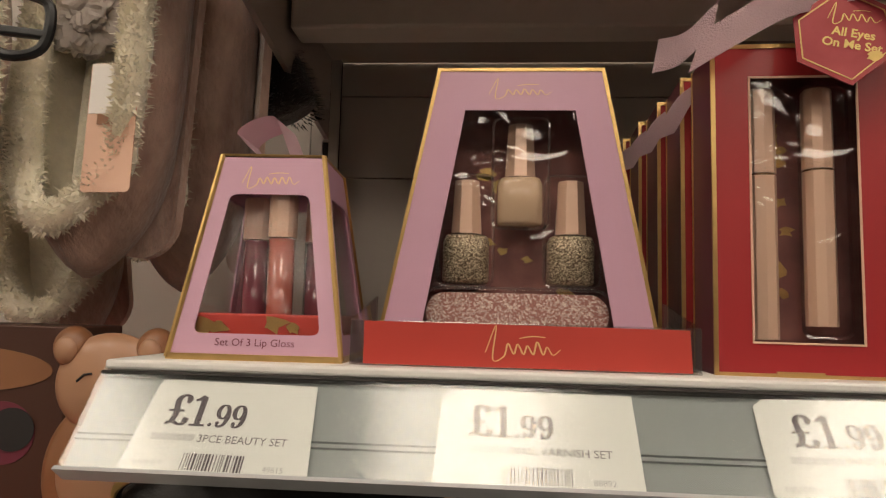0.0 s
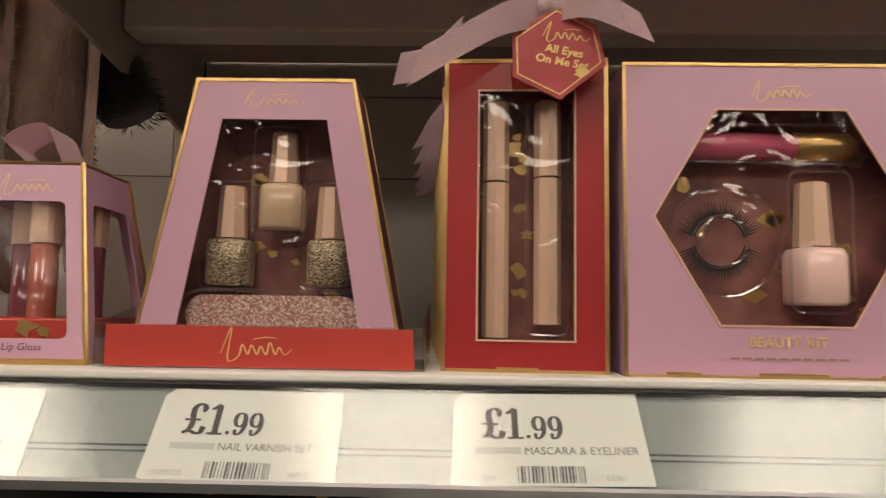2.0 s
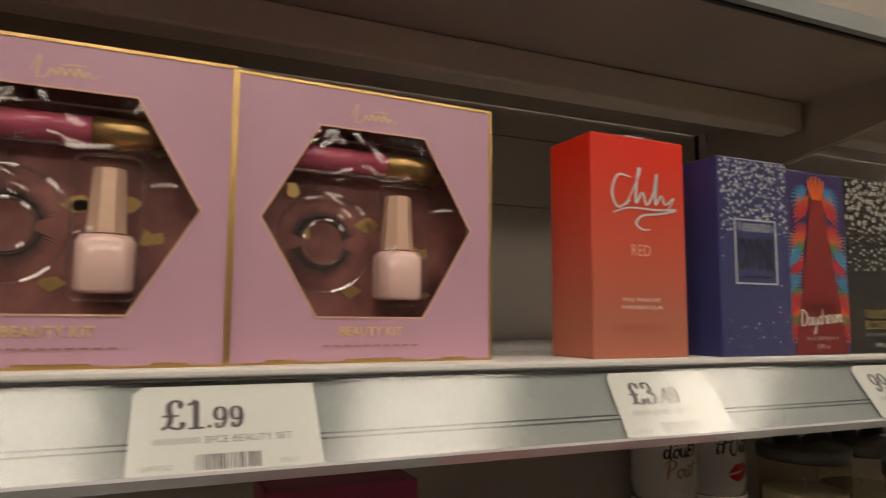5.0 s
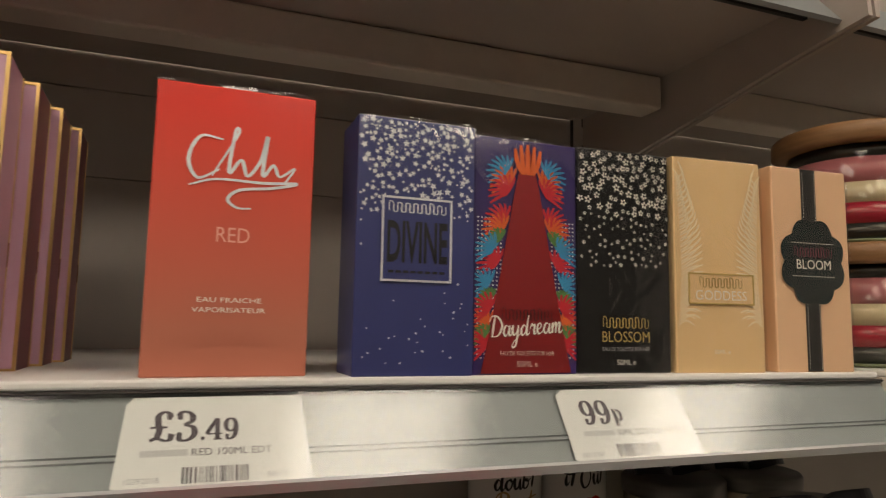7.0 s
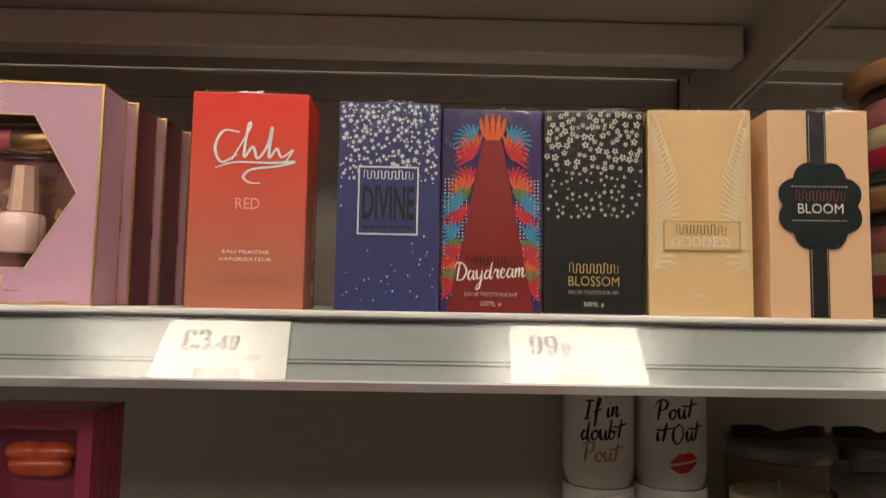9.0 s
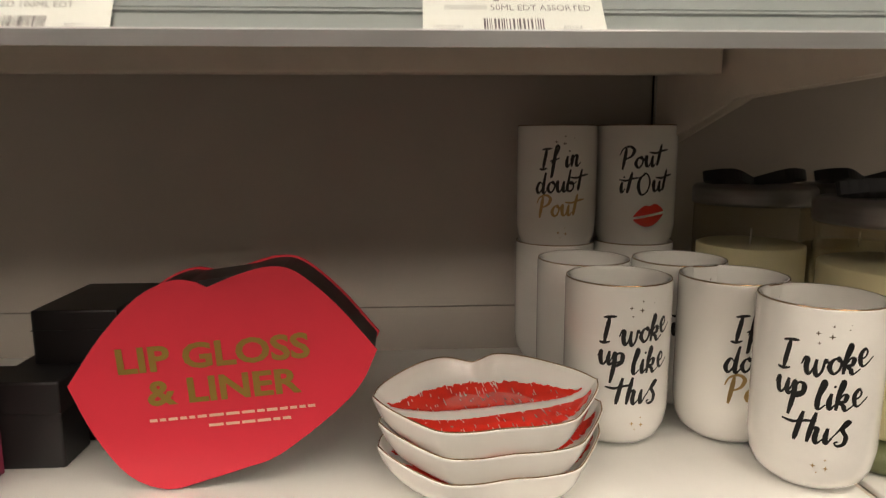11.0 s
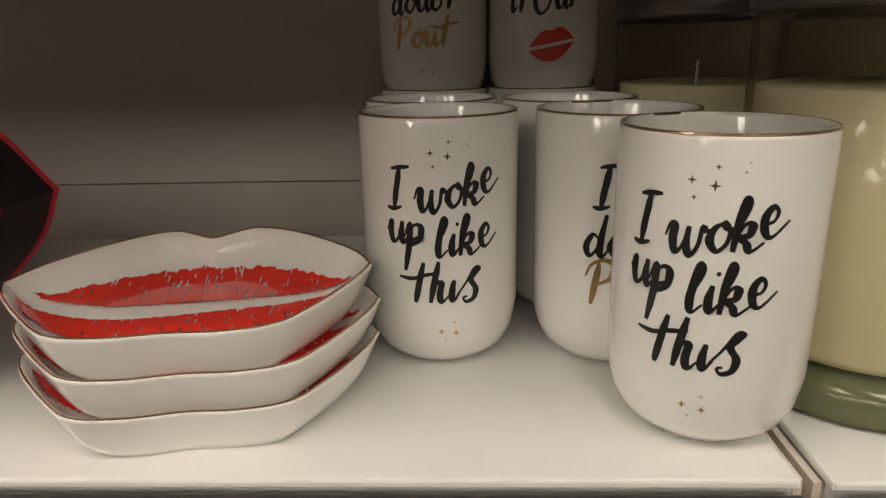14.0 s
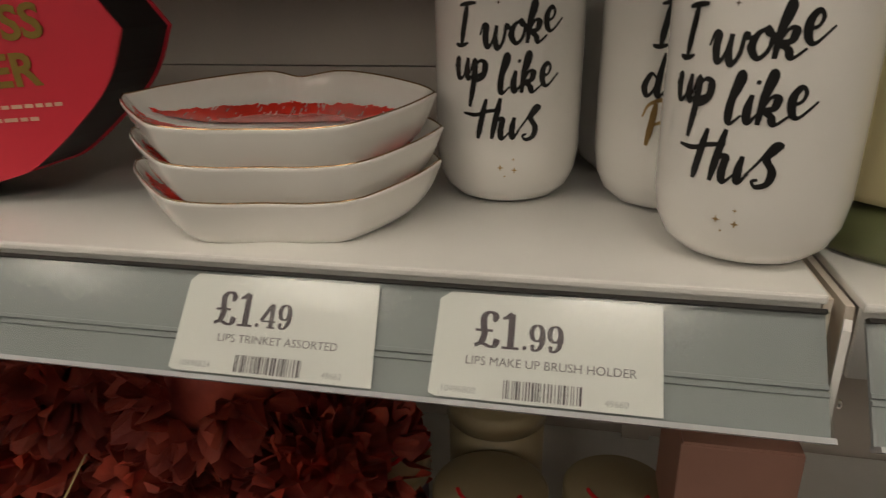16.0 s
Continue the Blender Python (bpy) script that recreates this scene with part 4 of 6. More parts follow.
def beauty_kit(m, full=True):
    t = thing("beauty_kit_box", m, "square pink and gold gift box with a hexagonal window", "gift box", "beauty kits")
    w, h, depth = 0.067, 0.1335, 0.034
    out = rect(-w, w, 0, h)
    hx = [(-0.0275, 0.0215), (0.0275, 0.0215), (0.0545, 0.067), (0.0275, 0.1135), (-0.0275, 0.1135), (-0.0545, 0.067)]
    part("front_panel", plate(out, [hx] if full else [], 0, 0.0008), PINK, t)
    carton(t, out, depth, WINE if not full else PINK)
    foil_edges(t, out, depth, 0.0011)
    for x0, x1 in ((-0.05, -0.036), (-0.012, 0.016), (0.038, 0.052)):
        part("base_tab", block(x0, x1, -0.0009, 0.0006, 0.0, 0.0022), GOLD, t)
    if not full:
        return t
    part("insert", plate(inset(out, 0.002), [], depth - 0.010, depth - 0.008), FLORAL, t, "dusky floral insert card")
    part("window", plate(inset(hx, -0.002), [], 0.0012, 0.0015), FILM, t, "clear window").visible_shadow = False
    part("window_trim", plate(inset(hx, -0.0004), [inset(hx, 0.0004)], -0.0005, 0.0001), CARD_PEACH, t)
    part("flourish", scribble(0.0, 0.121, 0.025, 0.006, -0.0005, 0.0004, 5, 14), GOLD_SCRIPT, t)
    part("wording", letters("BEAUTY KIT", 0.0060, 0, 0.0130, -0.0005, bold=0.0001), GOLD_SCRIPT, t)
    part("small_print", bars([(-0.024 + 0.005 * k, -0.0202 + 0.005 * k, 0.0078, 0.0008) for k in range(10)], -0.0005), PINKCARD, t)
    g = part("gloss_tube", lathe([(0, -0.042), (0.0055, -0.041), (0.0062, -0.038), (0.0062, 0.008), (0, 0.008)], 18), GLOSS_C, t, "pink lip gloss tube", True)
    g.matrix_basis = pose(0.002, 0.012, 0.1003, 0, 90, 0)
    part("gloss_cap", lathe([(0, 0.0085), (0.0065, 0.0085), (0.0062, 0.031), (0.004, 0.035), (0, 0.036)], 18), GOLD, g, "gold cap", True)
    bottle("nail_varnish", 0.0180, 0.012, 0.0305, 0.0535, BLUSH, ROSE, t, "blush nail varnish bottle")
    for name, r in (("lash_case", 0.0245), ("lash_button", 0.0108)):
        ring = part(name, tube([(-0.0200 + r * math.cos(2 * math.pi * k / 40), 0.013, 0.0585 + r * math.sin(2 * math.pi * k / 40)) for k in range(40)], 0.0009, 8, True), BLISTER, t, "clear plastic ring")
        ring.visible_shadow = False
    for up, low in ((1, "upper"), (-1, "lower")):
        bm = bmesh.new()
        rng = random.Random(20 + up)
        for k in range(34):
            a = radians(14 + 152 * k / 33) * up
            r0, r1 = 0.0120, 0.0180 + rng.uniform(0, 0.0025)
            da = 0.05
            pts = [(r0, a - da), (r0, a + da), (r1, a + 0.08 * up * (0.5 - k / 33))]
            bm.faces.new([bm.verts.new((-0.0200 + r * math.cos(b), 0.0185, 0.0585 + r * math.sin(b))) for r, b in pts])
        part("false_lash", bm, LASH, t, "black false lashes")
        part("lash_band", tube([(-0.0200 + 0.0113 * math.cos(radians(10 + 16 * k) * up), 0.0185, 0.0585 + 0.0113 * math.sin(radians(10 + 16 * k) * up)) for k in range(11)], 0.0005, 5), LASH, t)
    part("flakes", flakes(20, -0.05, 0.05, 0.025, 0.11, depth - 0.0105, 0.0055, 15), GOLD, t)
    part("blister", tube([(px, 0.005, pz) for px, pz in rounded(-0.047, 0.047, 0.0918, 0.1085, 0.004, 4)], 0.0008, 6, True), BLISTER, t).visible_shadow = False
    part("blister", tube([(px, 0.005, pz) for px, pz in rounded(0.0045, 0.0315, 0.0275, 0.0885, 0.005, 4)], 0.0008, 6, True), BLISTER, t).visible_shadow = False
    return t


beauty_kit(pose(0.2815, 0.310, ZA))
beauty_kit(pose(0.4165, 0.3175, ZA, 0, 0, 3))
for k in range(1, 4):
    beauty_kit(pose(0.2815 + 0.002 * k, 0.311 + 0.0365 * k, ZA), False)
    beauty_kit(pose(0.4165 + 0.004 * k, 0.319 + 0.038 * k, ZA, 0, 0, 1.5), False)

# ---- perfume boxes ----
P_RED = fade("orange_red_fade", (0.48, 0.16, 0.10), (0.78, 0.03, 0.01), 0.02, 0.118)
P_BLUE = material("midnight_blue_card", (0.045, 0.055, 0.20), 0.3, 0, 0.15, 60, coat=0.5)
P_DAY = material("violet_card", (0.05, 0.03, 0.16), 0.3, 0, 0.3, 120, coat=0.5)
P_DRESS = fade("crimson_fade", (0.22, 0.008, 0.01), (0.30, 0.012, 0.015), 0.0, 0.1)
P_BLACK = material("black_gloss_card", (0.014, 0.014, 0.014), 0.25, 0, 0.2, 50, coat=0.5)
P_CREAM = material("champagne_card", (0.86, 0.60, 0.30), 0.4, 0, 0.06, 40, coat=0.3)
P_PEACH = material("peach_gloss_card", (0.87, 0.56, 0.33), 0.35, 0, 0.06, 30, coat=0.3)
SILVER = material("silver_print", (0.84, 0.86, 0.88), 0.3, 0.3, 0.2, 300)
PALE = material("pale_print", (0.84, 0.80, 0.70), 0.4, 0.1)
FEATHER = material("feather_print", (0.92, 0.78, 0.52), 0.4)
YELLOW_PRINT = material("yellow_gold_print", (0.62, 0.45, 0.14), 0.35, 0.4)
CYAN = material("cyan_print", (0.05, 0.30, 0.55), 0.4)
ORANGE = material("orange_print", (0.75, 0.14, 0.03), 0.4)
SCARLET = material("scarlet_print", (0.60, 0.02, 0.04), 0.4)
GREEN = material("green_print", (0.10, 0.25, 0.07), 0.4)
TEAL = material("teal_print", (0.018, 0.030, 0.030), 0.25, 0.2, 0.4, 60)
WRAP = clear("cellophane", (0.97, 0.97, 0.97), 0.045, 0.06, 0.14, 35)
ROSE_PRINT = material("rose_print", (0.80, 0.40, 0.32), 0.45)


def perfume(name, m, w, d, h, mat, label):
    """A cellophane-wrapped carton; its front is at y = 0 and its middle at x = 0."""
    t = thing(name, m, label, "perfume box", "perfume boxes")
    part("carton", block(-w / 2, w / 2, 0, d, 0, h, 0.0007), mat, t)
    seam = part("cellophane_fold", plate([(-w / 2, h + 0.0003), (w / 2, h + 0.0003), (w / 2 - 0.006, h + 0.0016), (-w / 2 + 0.006, h + 0.0012)], [], 0.0, 0.0003), WRAP, t)
    seam.visible_shadow = False
    return t


def wrapped(t, w, h):
    s = part("cellophane", plate(rect(-w / 2, w / 2, 0.0005, h - 0.0005), [], -0.0014, -0.0012), WRAP, t, "clear wrap")
    s.visible_shadow = False


def dots(bm, pts, y, star=False):
    for x, z, r, a in pts:
        n = 10 if star else 8
        bm.faces.new([bm.verts.new((x + (r if not star or k % 2 == 0 else 0.45 * r) * math.cos(a + 2 * math.pi * k / n), y, z + (r if not star or k % 2 == 0 else 0.45 * r) * math.sin(a + 2 * math.pi * k / n))) for k in range(n)])
    return bm


def scatter(count, w, z_of, r_of, seed, apart):
    rng, out = random.Random(seed), []
    for _ in range(count * 12):
        x, z = rng.uniform(-w / 2, w / 2), z_of(rng)
        r = r_of(rng)
        if all((x - a) ** 2 + (z - b) ** 2 > (apart * (r + c)) ** 2 for a, b, c, _ in out):
            out.append((x, z, r, rng.uniform(0, 6)))
        if len(out) >= count:
            break
    return out


def orange_box(m):
    w, h = 0.0685, 0.1275
    t = perfume("perfume_box", m, w, 0.040, h, P_RED, "orange-red fading perfume carton with silver script")
    bm = bmesh.new()
    flat = lambda a, b: Vector((a, -0.0005, b))
    for c in ([(-0.006, 0.1035), (-0.0155, 0.104), (-0.020, 0.094), (-0.016, 0.0855), (-0.007, 0.090)],
              [(-0.010, 0.087), (0.0, 0.106), (-0.001, 0.108), (-0.003, 0.089), (0.002, 0.095), (0.005, 0.088), (0.0105, 0.096), (0.013, 0.107), (0.0115, 0.089), (0.016, 0.094), (0.019, 0.089), (0.0255, 0.0935), (0.0215, 0.0865)],
              [(-0.0195, 0.082), (-0.008, 0.0855), (0.012, 0.0855), (0.027, 0.0865), (0.016, 0.0835), (0.002, 0.0815), (-0.003, 0.077), (0.001, 0.0735), (0.007, 0.0735)]):
        stroke(bm, curve_through([Vector(p) for p in c], 7), 0.0009, flat, 0.3)
    part("flourish", bm, SILVER, t, "silver brush flourish")
    part("wording", letters("RED", 0.0095, 0, 0.058, -0.0005, wide=0.85), ROSE_PRINT, t)
    part("wording", letters("EAU FRAICHE", 0.0030, 0, 0.0318, -0.0005, wide=1.5), PALE, t)
    part("wording", letters("VAPORISATEUR", 0.0030, 0, 0.0275, -0.0005, wide=1.45), PALE, t)
    part("maker_bar", wave_mark(0, 0.0145, 0.032, 0.004, -0.0005), P_RED, t)
    part("hang_tab", block(-0.007, 0.006, 0.002, 0.010, h, h + 0.0013), SILVER, t)
    side = part("side_print", bars([(0.006, 0.0075, 0.03, 0.04), (0.009, 0.0100, 0.03, 0.04), (0.004, 0.012, 0.008, 0.009)], 0), PALE, t)
    side.matrix_basis = pose(w / 2 + 0.0005, 0.02, 0, 0, 0, 90)


def starry_box(m):
    w, h = 0.059, 0.1215
    t = perfume("perfume_box", m, w, 0.032, h, P_BLUE, "midnight blue perfume carton with silver stars")
    top = scatter(230, w - 0.003, lambda r: h - 0.002 - 0.045 * r.random() ** 1.7, lambda r: r.uniform(0.0007, 0.0020), 31, 0.68)
    part("stars", dots(bmesh.new(), top, -0.0005, True), SILVER, t, "silver star print")
    low = scatter(55, w - 0.004, lambda r: r.uniform(0.006, 0.08), lambda r: r.uniform(0.0003, 0.0006), 32, 2)
    part("specks", dots(bmesh.new(), [p for p in low if not (abs(p[0]) < 0.02 and 0.04 < p[1] < 0.085)], -0.0005), SILVER, t)
    fr = rect(-0.0175, 0.0175, 0.0435, 0.0835)
    part("label_panel", plate(fr, [], -0.0007, -0.0004), P_BLUE, t)
    part("label_frame", plate(fr, [inset(fr, 0.0010)], -0.0010, -0.0007), SILVER, t)
    part("brand_bar", wave_mark(0, 0.0765, 0.028, 0.0036, -0.0010), SILVER, t)
    part("wording", letters("DIVINE", 0.0270, 0, 0.0530, -0.0010, bold=0.0006, wide=0.36), BLACK_PRINT, t)
    part("small_print", bars([(-0.014 + 0.0036 * k, -0.0113 + 0.0036 * k, 0.0475, 0.0012) for k in range(8)], -0.0010), BLACK_PRINT, t)
    wrapped(t, w, h)


def feather_box(m):
    w, h = 0.059, 0.1195
    t = perfume("perfume_box", m, w, 0.032, h, P_DAY, "violet perfume carton with red cone and bright feathers")
    part("dot_ground", dots(bmesh.new(), [(x * 0.0021 * s, 0.004 + z * 0.0021, 0.0005, 0) for s in (-1, 1) for x in range(7, 14) for z in range(2, 36)], -0.0004), SILVER, t)
    for s in (-1, 1):
        for mat_, zs in ((SCARLET, (0.012, 0.030, 0.053, 0.075, 0.090)), (CYAN, (0.042, 0.060, 0.100)), (ORANGE, (0.022, 0.070, 0.095)), (GREEN, (0.036, 0.066, 0.018))):
            bm = bmesh.new()
            for z in zs:
                for k in range(9):
                    a = radians(-28 + 18 * k)
                    r = 0.0105 if mat_ is not GREEN else 0.007
                    x0 = s * max(0.006, min(0.024, 0.0225 - 0.17 * max(0.0, z - 0.02)) + (0.004 if mat_ is CYAN else 0.001))
                    tip = (max(-w / 2 + 0.0006, min(w / 2 - 0.0006, x0 + s * r * math.cos(a))), min(h - 0.001, z + r * math.sin(a)))
                    mid = Vector(((x0 + tip[0]) / 2 - s * 0.001, (z + tip[1]) / 2 + 0.0012))
                    stroke(bm, curve_through([Vector((x0, z)), mid, Vector(tip)], 4), 0.0008, lambda p, q, o=len(bm.verts): Vector((max(-w / 2 + 0.0004, min(w / 2 - 0.0004, p)), -0.0005 - 0.00001 * (o % 17), q)), 0.1)
            part("feathers", bm, mat_, t, "printed feathers")
    cone = curve_through([Vector(p) for p in ((-0.0255, 0.0008), (-0.021, 0.020), (-0.012, 0.066), (-0.0065, 0.095), (-0.003, 0.108), (0, 0.1165), (0.003, 0.108), (0.0065, 0.095), (0.012, 0.066), (0.021, 0.020), (0.0255, 0.0008))], 3)
    part("cone", plate([tuple(p) for p in cone], [], -0.0011, -0.0008), P_DRESS, t, "crimson cone print")
    bm = bmesh.new()
    for a in (-38, -19, 0, 19, 38):
        x1, z1 = 0.012 * math.sin(radians(a)), 0.104 + 0.013 * math.cos(radians(a))
        stroke(bm, curve_through([Vector((0.4 * x1, 0.101)), Vector((0.8 * x1, 0.107)), Vector((x1, z1))], 4), 0.0013, lambda p, q: Vector((p, -0.0014, q)), 0.1)
    part("crown", bm, ORANGE, t)
    part("brand_bar", wave_mark(0, 0.0275, 0.028, 0.0042, -0.0014), BLACK_PRINT, t)
    script(DAYDREAM, 0.0195, 0.0052, 0.0006, lambda a, b, o=0.0: Vector((a, -0.0015 - o, b + 0.05 * a)), PALE, t, "white script")
    part("wording", letters("EAU DE TOILETTE FOR HER", 0.0031, 0, 0.0095, -0.0014, wide=0.8), PALE, t)
    part("wording", letters("50ML e", 0.0040, 0, 0.0040, -0.0014), PALE, t)
    wrapped(t, w, h)


def blossom_box(m):
    w, h = 0.0585, 0.1205
    t = perfume("perfume_box", m, w, 0.032, h, P_BLACK, "glossy black perfume carton with falling white blossoms")
    pts = scatter(160, w - 0.003, lambda r: h - 0.002 - 0.062 * r.random() ** 1.5, lambda r: r.uniform(0.0014, 0.0025), 41, 0.8)
    small = [(x, z, r * (1 if z > 0.085 else 0.55), a) for x, z, r, a in pts]
    bm = bmesh.new()
    for x, z, r, a in small:
        n = 20
        bm.faces.new([bm.verts.new((x + r * (0.72 + 0.28 * math.cos(5 * (2 * math.pi * k / n))) * math.cos(a + 2 * math.pi * k / n), -0.0005, z + r * (0.72 + 0.28 * math.cos(5 * (2 * math.pi * k / n))) * math.sin(a + 2 * math.pi * k / n))) for k in range(n)])
    part("blossoms", bm, PALE, t, "printed white blossoms")
    part("blossom_centres", dots(bmesh.new(), [(x, z, 0.3 * r, 0) for x, z, r, a in small], -0.0008), P_BLACK, t)
    part("brand_bar", wave_mark(0, 0.0245, 0.028, 0.0042, -0.0006), YELLOW_PRINT, t)
    part("wording", letters("BLOSSOM", 0.0082, 0, 0.0165, -0.0006, wide=0.85), YELLOW_PRINT, t)
    part("wording", letters("EAU DE TOILETTE FOR HER", 0.0030, 0, 0.0118, -0.0006, wide=0.8), GREY_INK, t)
    part("wording", letters("50ML e", 0.0040, 0, 0.0045, -0.0006), PALE, t)
    wrapped(t, w, h)


def wing_box(m):
    w, h = 0.0595, 0.1215
    t = perfume("perfume_box", m, w, 0.032, h, P_CREAM, "champagne gold perfume carton with pale feathered wings")
    for s in (-1, 1):
        bm = bmesh.new()
        for k in range(26):
            z = 0.028 + 0.0032 * k
            r = 0.0215 - 0.006 * abs(k - 14) / 14
            x0 = s * (0.028 - 0.0022 * math.sin(k / 7.5))
            a = radians(12 + 2.8 * k)
            end = Vector((x0 - s * r * math.cos(a) * 0.95, z + r * math.sin(a) * 0.62))
            stroke(bm, curve_through([Vector((x0, z)), Vector((x0 - s * r * 0.55 * math.cos(a * 0.7), z + r * 0.25)), end], 5), 0.0006, lambda p, q: Vector((p, -0.0005, q)), 0.1)
            stroke(bm, curve_through([Vector((x0, z - 0.002)), Vector((x0 - s * r * 0.3 * math.cos(a * 0.7), z + r * 0.05)), end - Vector((-s * 0.004, 0.004))], 5), 0.0005, lambda p, q: Vector((p, -0.0005, q)), 0.1)
        part("wing", bm, FEATHER, t, "pale printed wing")
    fr = rect(-0.0215, 0.0225, 0.038, 0.0555)
    part("label_panel", plate(fr, [], -0.0008, -0.0005), P_CREAM, t)
    part("label_frame", plate(fr, [inset(fr, 0.0008)], -0.0011, -0.0008), YELLOW_PRINT, t)
    part("brand_bar", wave_mark(0, 0.0480, 0.028, 0.0042, -0.0011), OLIVE, t)
    part("wording", letters("GODDESS", 0.0078, 0, 0.0405, -0.0011, wide=1.0), PALE, t)
    part("wording", letters("50ML e", 0.0036, 0, 0.0105, -0.0006), PALE, t)
    wrapped(t, w, h)


def badge_box(m):
    w, h = 0.0580, 0.1225
    t = perfume("perfume_box", m, w, 0.034, h, P_PEACH, "peach perfume carton with black ribbon and scalloped badge")
    part("ribbon_print", plate(rect(-0.0065, 0.0045, 0.0004, h - 0.0004), [], -0.0005, 0.0001), BLACK_PRINT, t)
    for x in (-0.0055, 0.0035):
        part("stitching", bars([(x - 0.0002, x + 0.0002, 0.002 + 0.0022 * k, 0.0012) for k in range(54)], -0.0007), PALE, t)
    n = 96
    badge = [((0.0215 + 0.0036 * abs(math.sin(4 * 2 * math.pi * k / n))) * math.cos(2 * math.pi * k / n) + 0.0, 0.0655 + (0.0232 + 0.0036 * abs(math.sin(4 * 2 * math.pi * k / n))) * math.sin(2 * math.pi * k / n)) for k in range(n)]
    part("badge", plate(badge, [], -0.0010, -0.0006), TEAL, t, "dark scalloped badge")
    part("brand_bar", wave_mark(0, 0.0690, 0.028, 0.0042, -0.0013), WINE, t)
    part("wording", letters("BLOOM", 0.0082, 0, 0.0610, -0.0013, wide=0.95), PALE, t)
    for z in (0.0565, 0.0765):
        part("stitching", bars([(-0.0165 + 0.0022 * k, -0.0152 + 0.0022 * k, z, 0.0004) for k in range(15)], -0.0013), PALE, t)
    wrapped(t, w, h)


orange_box(pose(0.5752, 0.3105, ZA, 0, 0, 1))
starry_box(pose(0.6578, 0.3035, ZA))
feather_box(pose(0.7180, 0.3075, ZA, 0, 0, 1))
blossom_box(pose(0.7782, 0.3085, ZA, 0, 0, -1))
wing_box(pose(0.8398, 0.3050, ZA, 0, 0, -4))
badge_box(pose(0.9095, 0.3035, ZA, 0, 0, -3))

# ---- mugs, dishes and the lip box on the lower shelf ----
MR, MH = 0.0362, 0.1145
SPARKLE = material("dark_gilt_print", (0.16, 0.13, 0.10), 0.3, 0.5)


def mug(m, lines, gold_line=-1, kiss=False, sparkle=True, label="white ceramic brush holder mug with gilt rim"):
    t = thing("brush_holder_mug", m, label, "mug", "brush holder mugs")
    prof = [(0, 0.0), (0.0195, 0.0), (0.0215, 0.0010), (0.0265, 0.0030), (0.0315, 0.0080), (0.0346, 0.0155), (MR, 0.0265), (MR, 0.06), (MR, MH - 0.002), (MR - 0.001, MH), (MR - 0.0025, MH), (MR - 0.0034, MH - 0.002), (MR - 0.0036, 0.02), (MR - 0.008, 0.008), (0, 0.006)]
    part("body", lathe(prof, 64), CERAMIC, t, "glazed white ceramic body", True)
    part("rim_line", tube([((MR - 0.0008) * math.cos(2 * math.pi * k / 64), (MR - 0.0008) * math.sin(2 * math.pi * k / 64), MH - 0.0004) for k in range(64)], 0.0005, 6, True), GILT, t, "gilt rim line")
    if not lines:
        return t
    wrap = lambda x, z, o=0.0: Vector(((MR + 0.0003 + o) * math.sin(x / MR), -(MR + 0.0003 + o) * math.cos(x / MR), z))
    for k, line in enumerate(lines):
        script(line, (0.0765, 0.0555, 0.0350)[k], 0.0096, 0.0015, wrap, GOLD_PRINT if k == gold_line else BLACK_PRINT, t, "gold script" if k == gold_line else "")
    if sparkle:
        for x, z, r in ((-0.006, 0.100, 0.0016), (0.001, 0.0985, 0.0019), (0.0015, 0.1045, 0.0011), (-0.005, 0.0945, 0.0011), (0.0095, 0.103, 0.0006), (0.0105, 0.106, 0.0005), (-0.003, 0.0215, 0.0016), (0.0035, 0.0205, 0.0016), (0.003, 0.0255, 0.0009), (-0.001, 0.0175, 0.0007)):
            bm = bmesh.new()
            n = 8
            bm.faces.new([bm.verts.new(wrap(x + r * (1 if k % 2 == 0 else 0.32) * math.cos(2 * math.pi * k / n), z + r * (1 if k % 2 == 0 else 0.32) * math.sin(2 * math.pi * k / n))) for k in range(n)])
            part("sparkle", bm, SPARKLE if z > 0.05 else GOLD_PRINT, t)
    if kiss:
        bm = bmesh.new()
        for s in (1, -1):
            top = [(-0.0085 + 0.017 * k / 16) for k in range(17)]
            for a, b in zip(top, top[1:]):
                f = lambda x: 0.0055 * (1 - (x / 0.0087) ** 2) * (1 - (0.25 * math.exp(-(x / 0.002) ** 2) if s > 0 else 0)) * (1 if s > 0 else 0.9)
                q = [(a, 0.0006 * s), (b, 0.0006 * s), (b, s * (0.0008 + f(b))), (a, s * (0.0008 + f(a)))]
                bm.faces.new([bm.verts.new(wrap(1.6 * x + 0.006, 0.036 + 1.7 * z + 0.3 * x)) for x, z in q])
        part("kiss_print", bm, LIP_RED, t, "red lip print")
    return t


mug(pose(0.8660, 0.4530, ZB, 0, 0, 6), WOKE, label="white mug with black brush-script lettering and gilt rim")
mug(pose(0.9460, 0.4500, ZB, 0, 0, 7), DOUBT, 2, label="white mug with black and gold lettering and gilt rim")
mug(pose(0.9695, 0.3860, ZB, 0, 0, -24), WOKE, label="white mug with black brush-script lettering, at the shelf's end")
mug(pose(0.8600, 0.5230, ZB, 0, 0, 30), DOUBT, 2)
mug(pose(0.9340, 0.5150, ZB, 0, 0, 14), WOKE)
mug(pose(0.8575, 0.6160, ZB, 0, 0, 40), WOKE)
mug(pose(0.9305, 0.6150, ZB, 0, 0, 8), DOUBT, 2)
mug(pose(0.8575, 0.6160, ZB + MH - 0.0100, 0, 0, -4), DOUBT, 2, label="white mug with black and gold lettering, stacked on another")
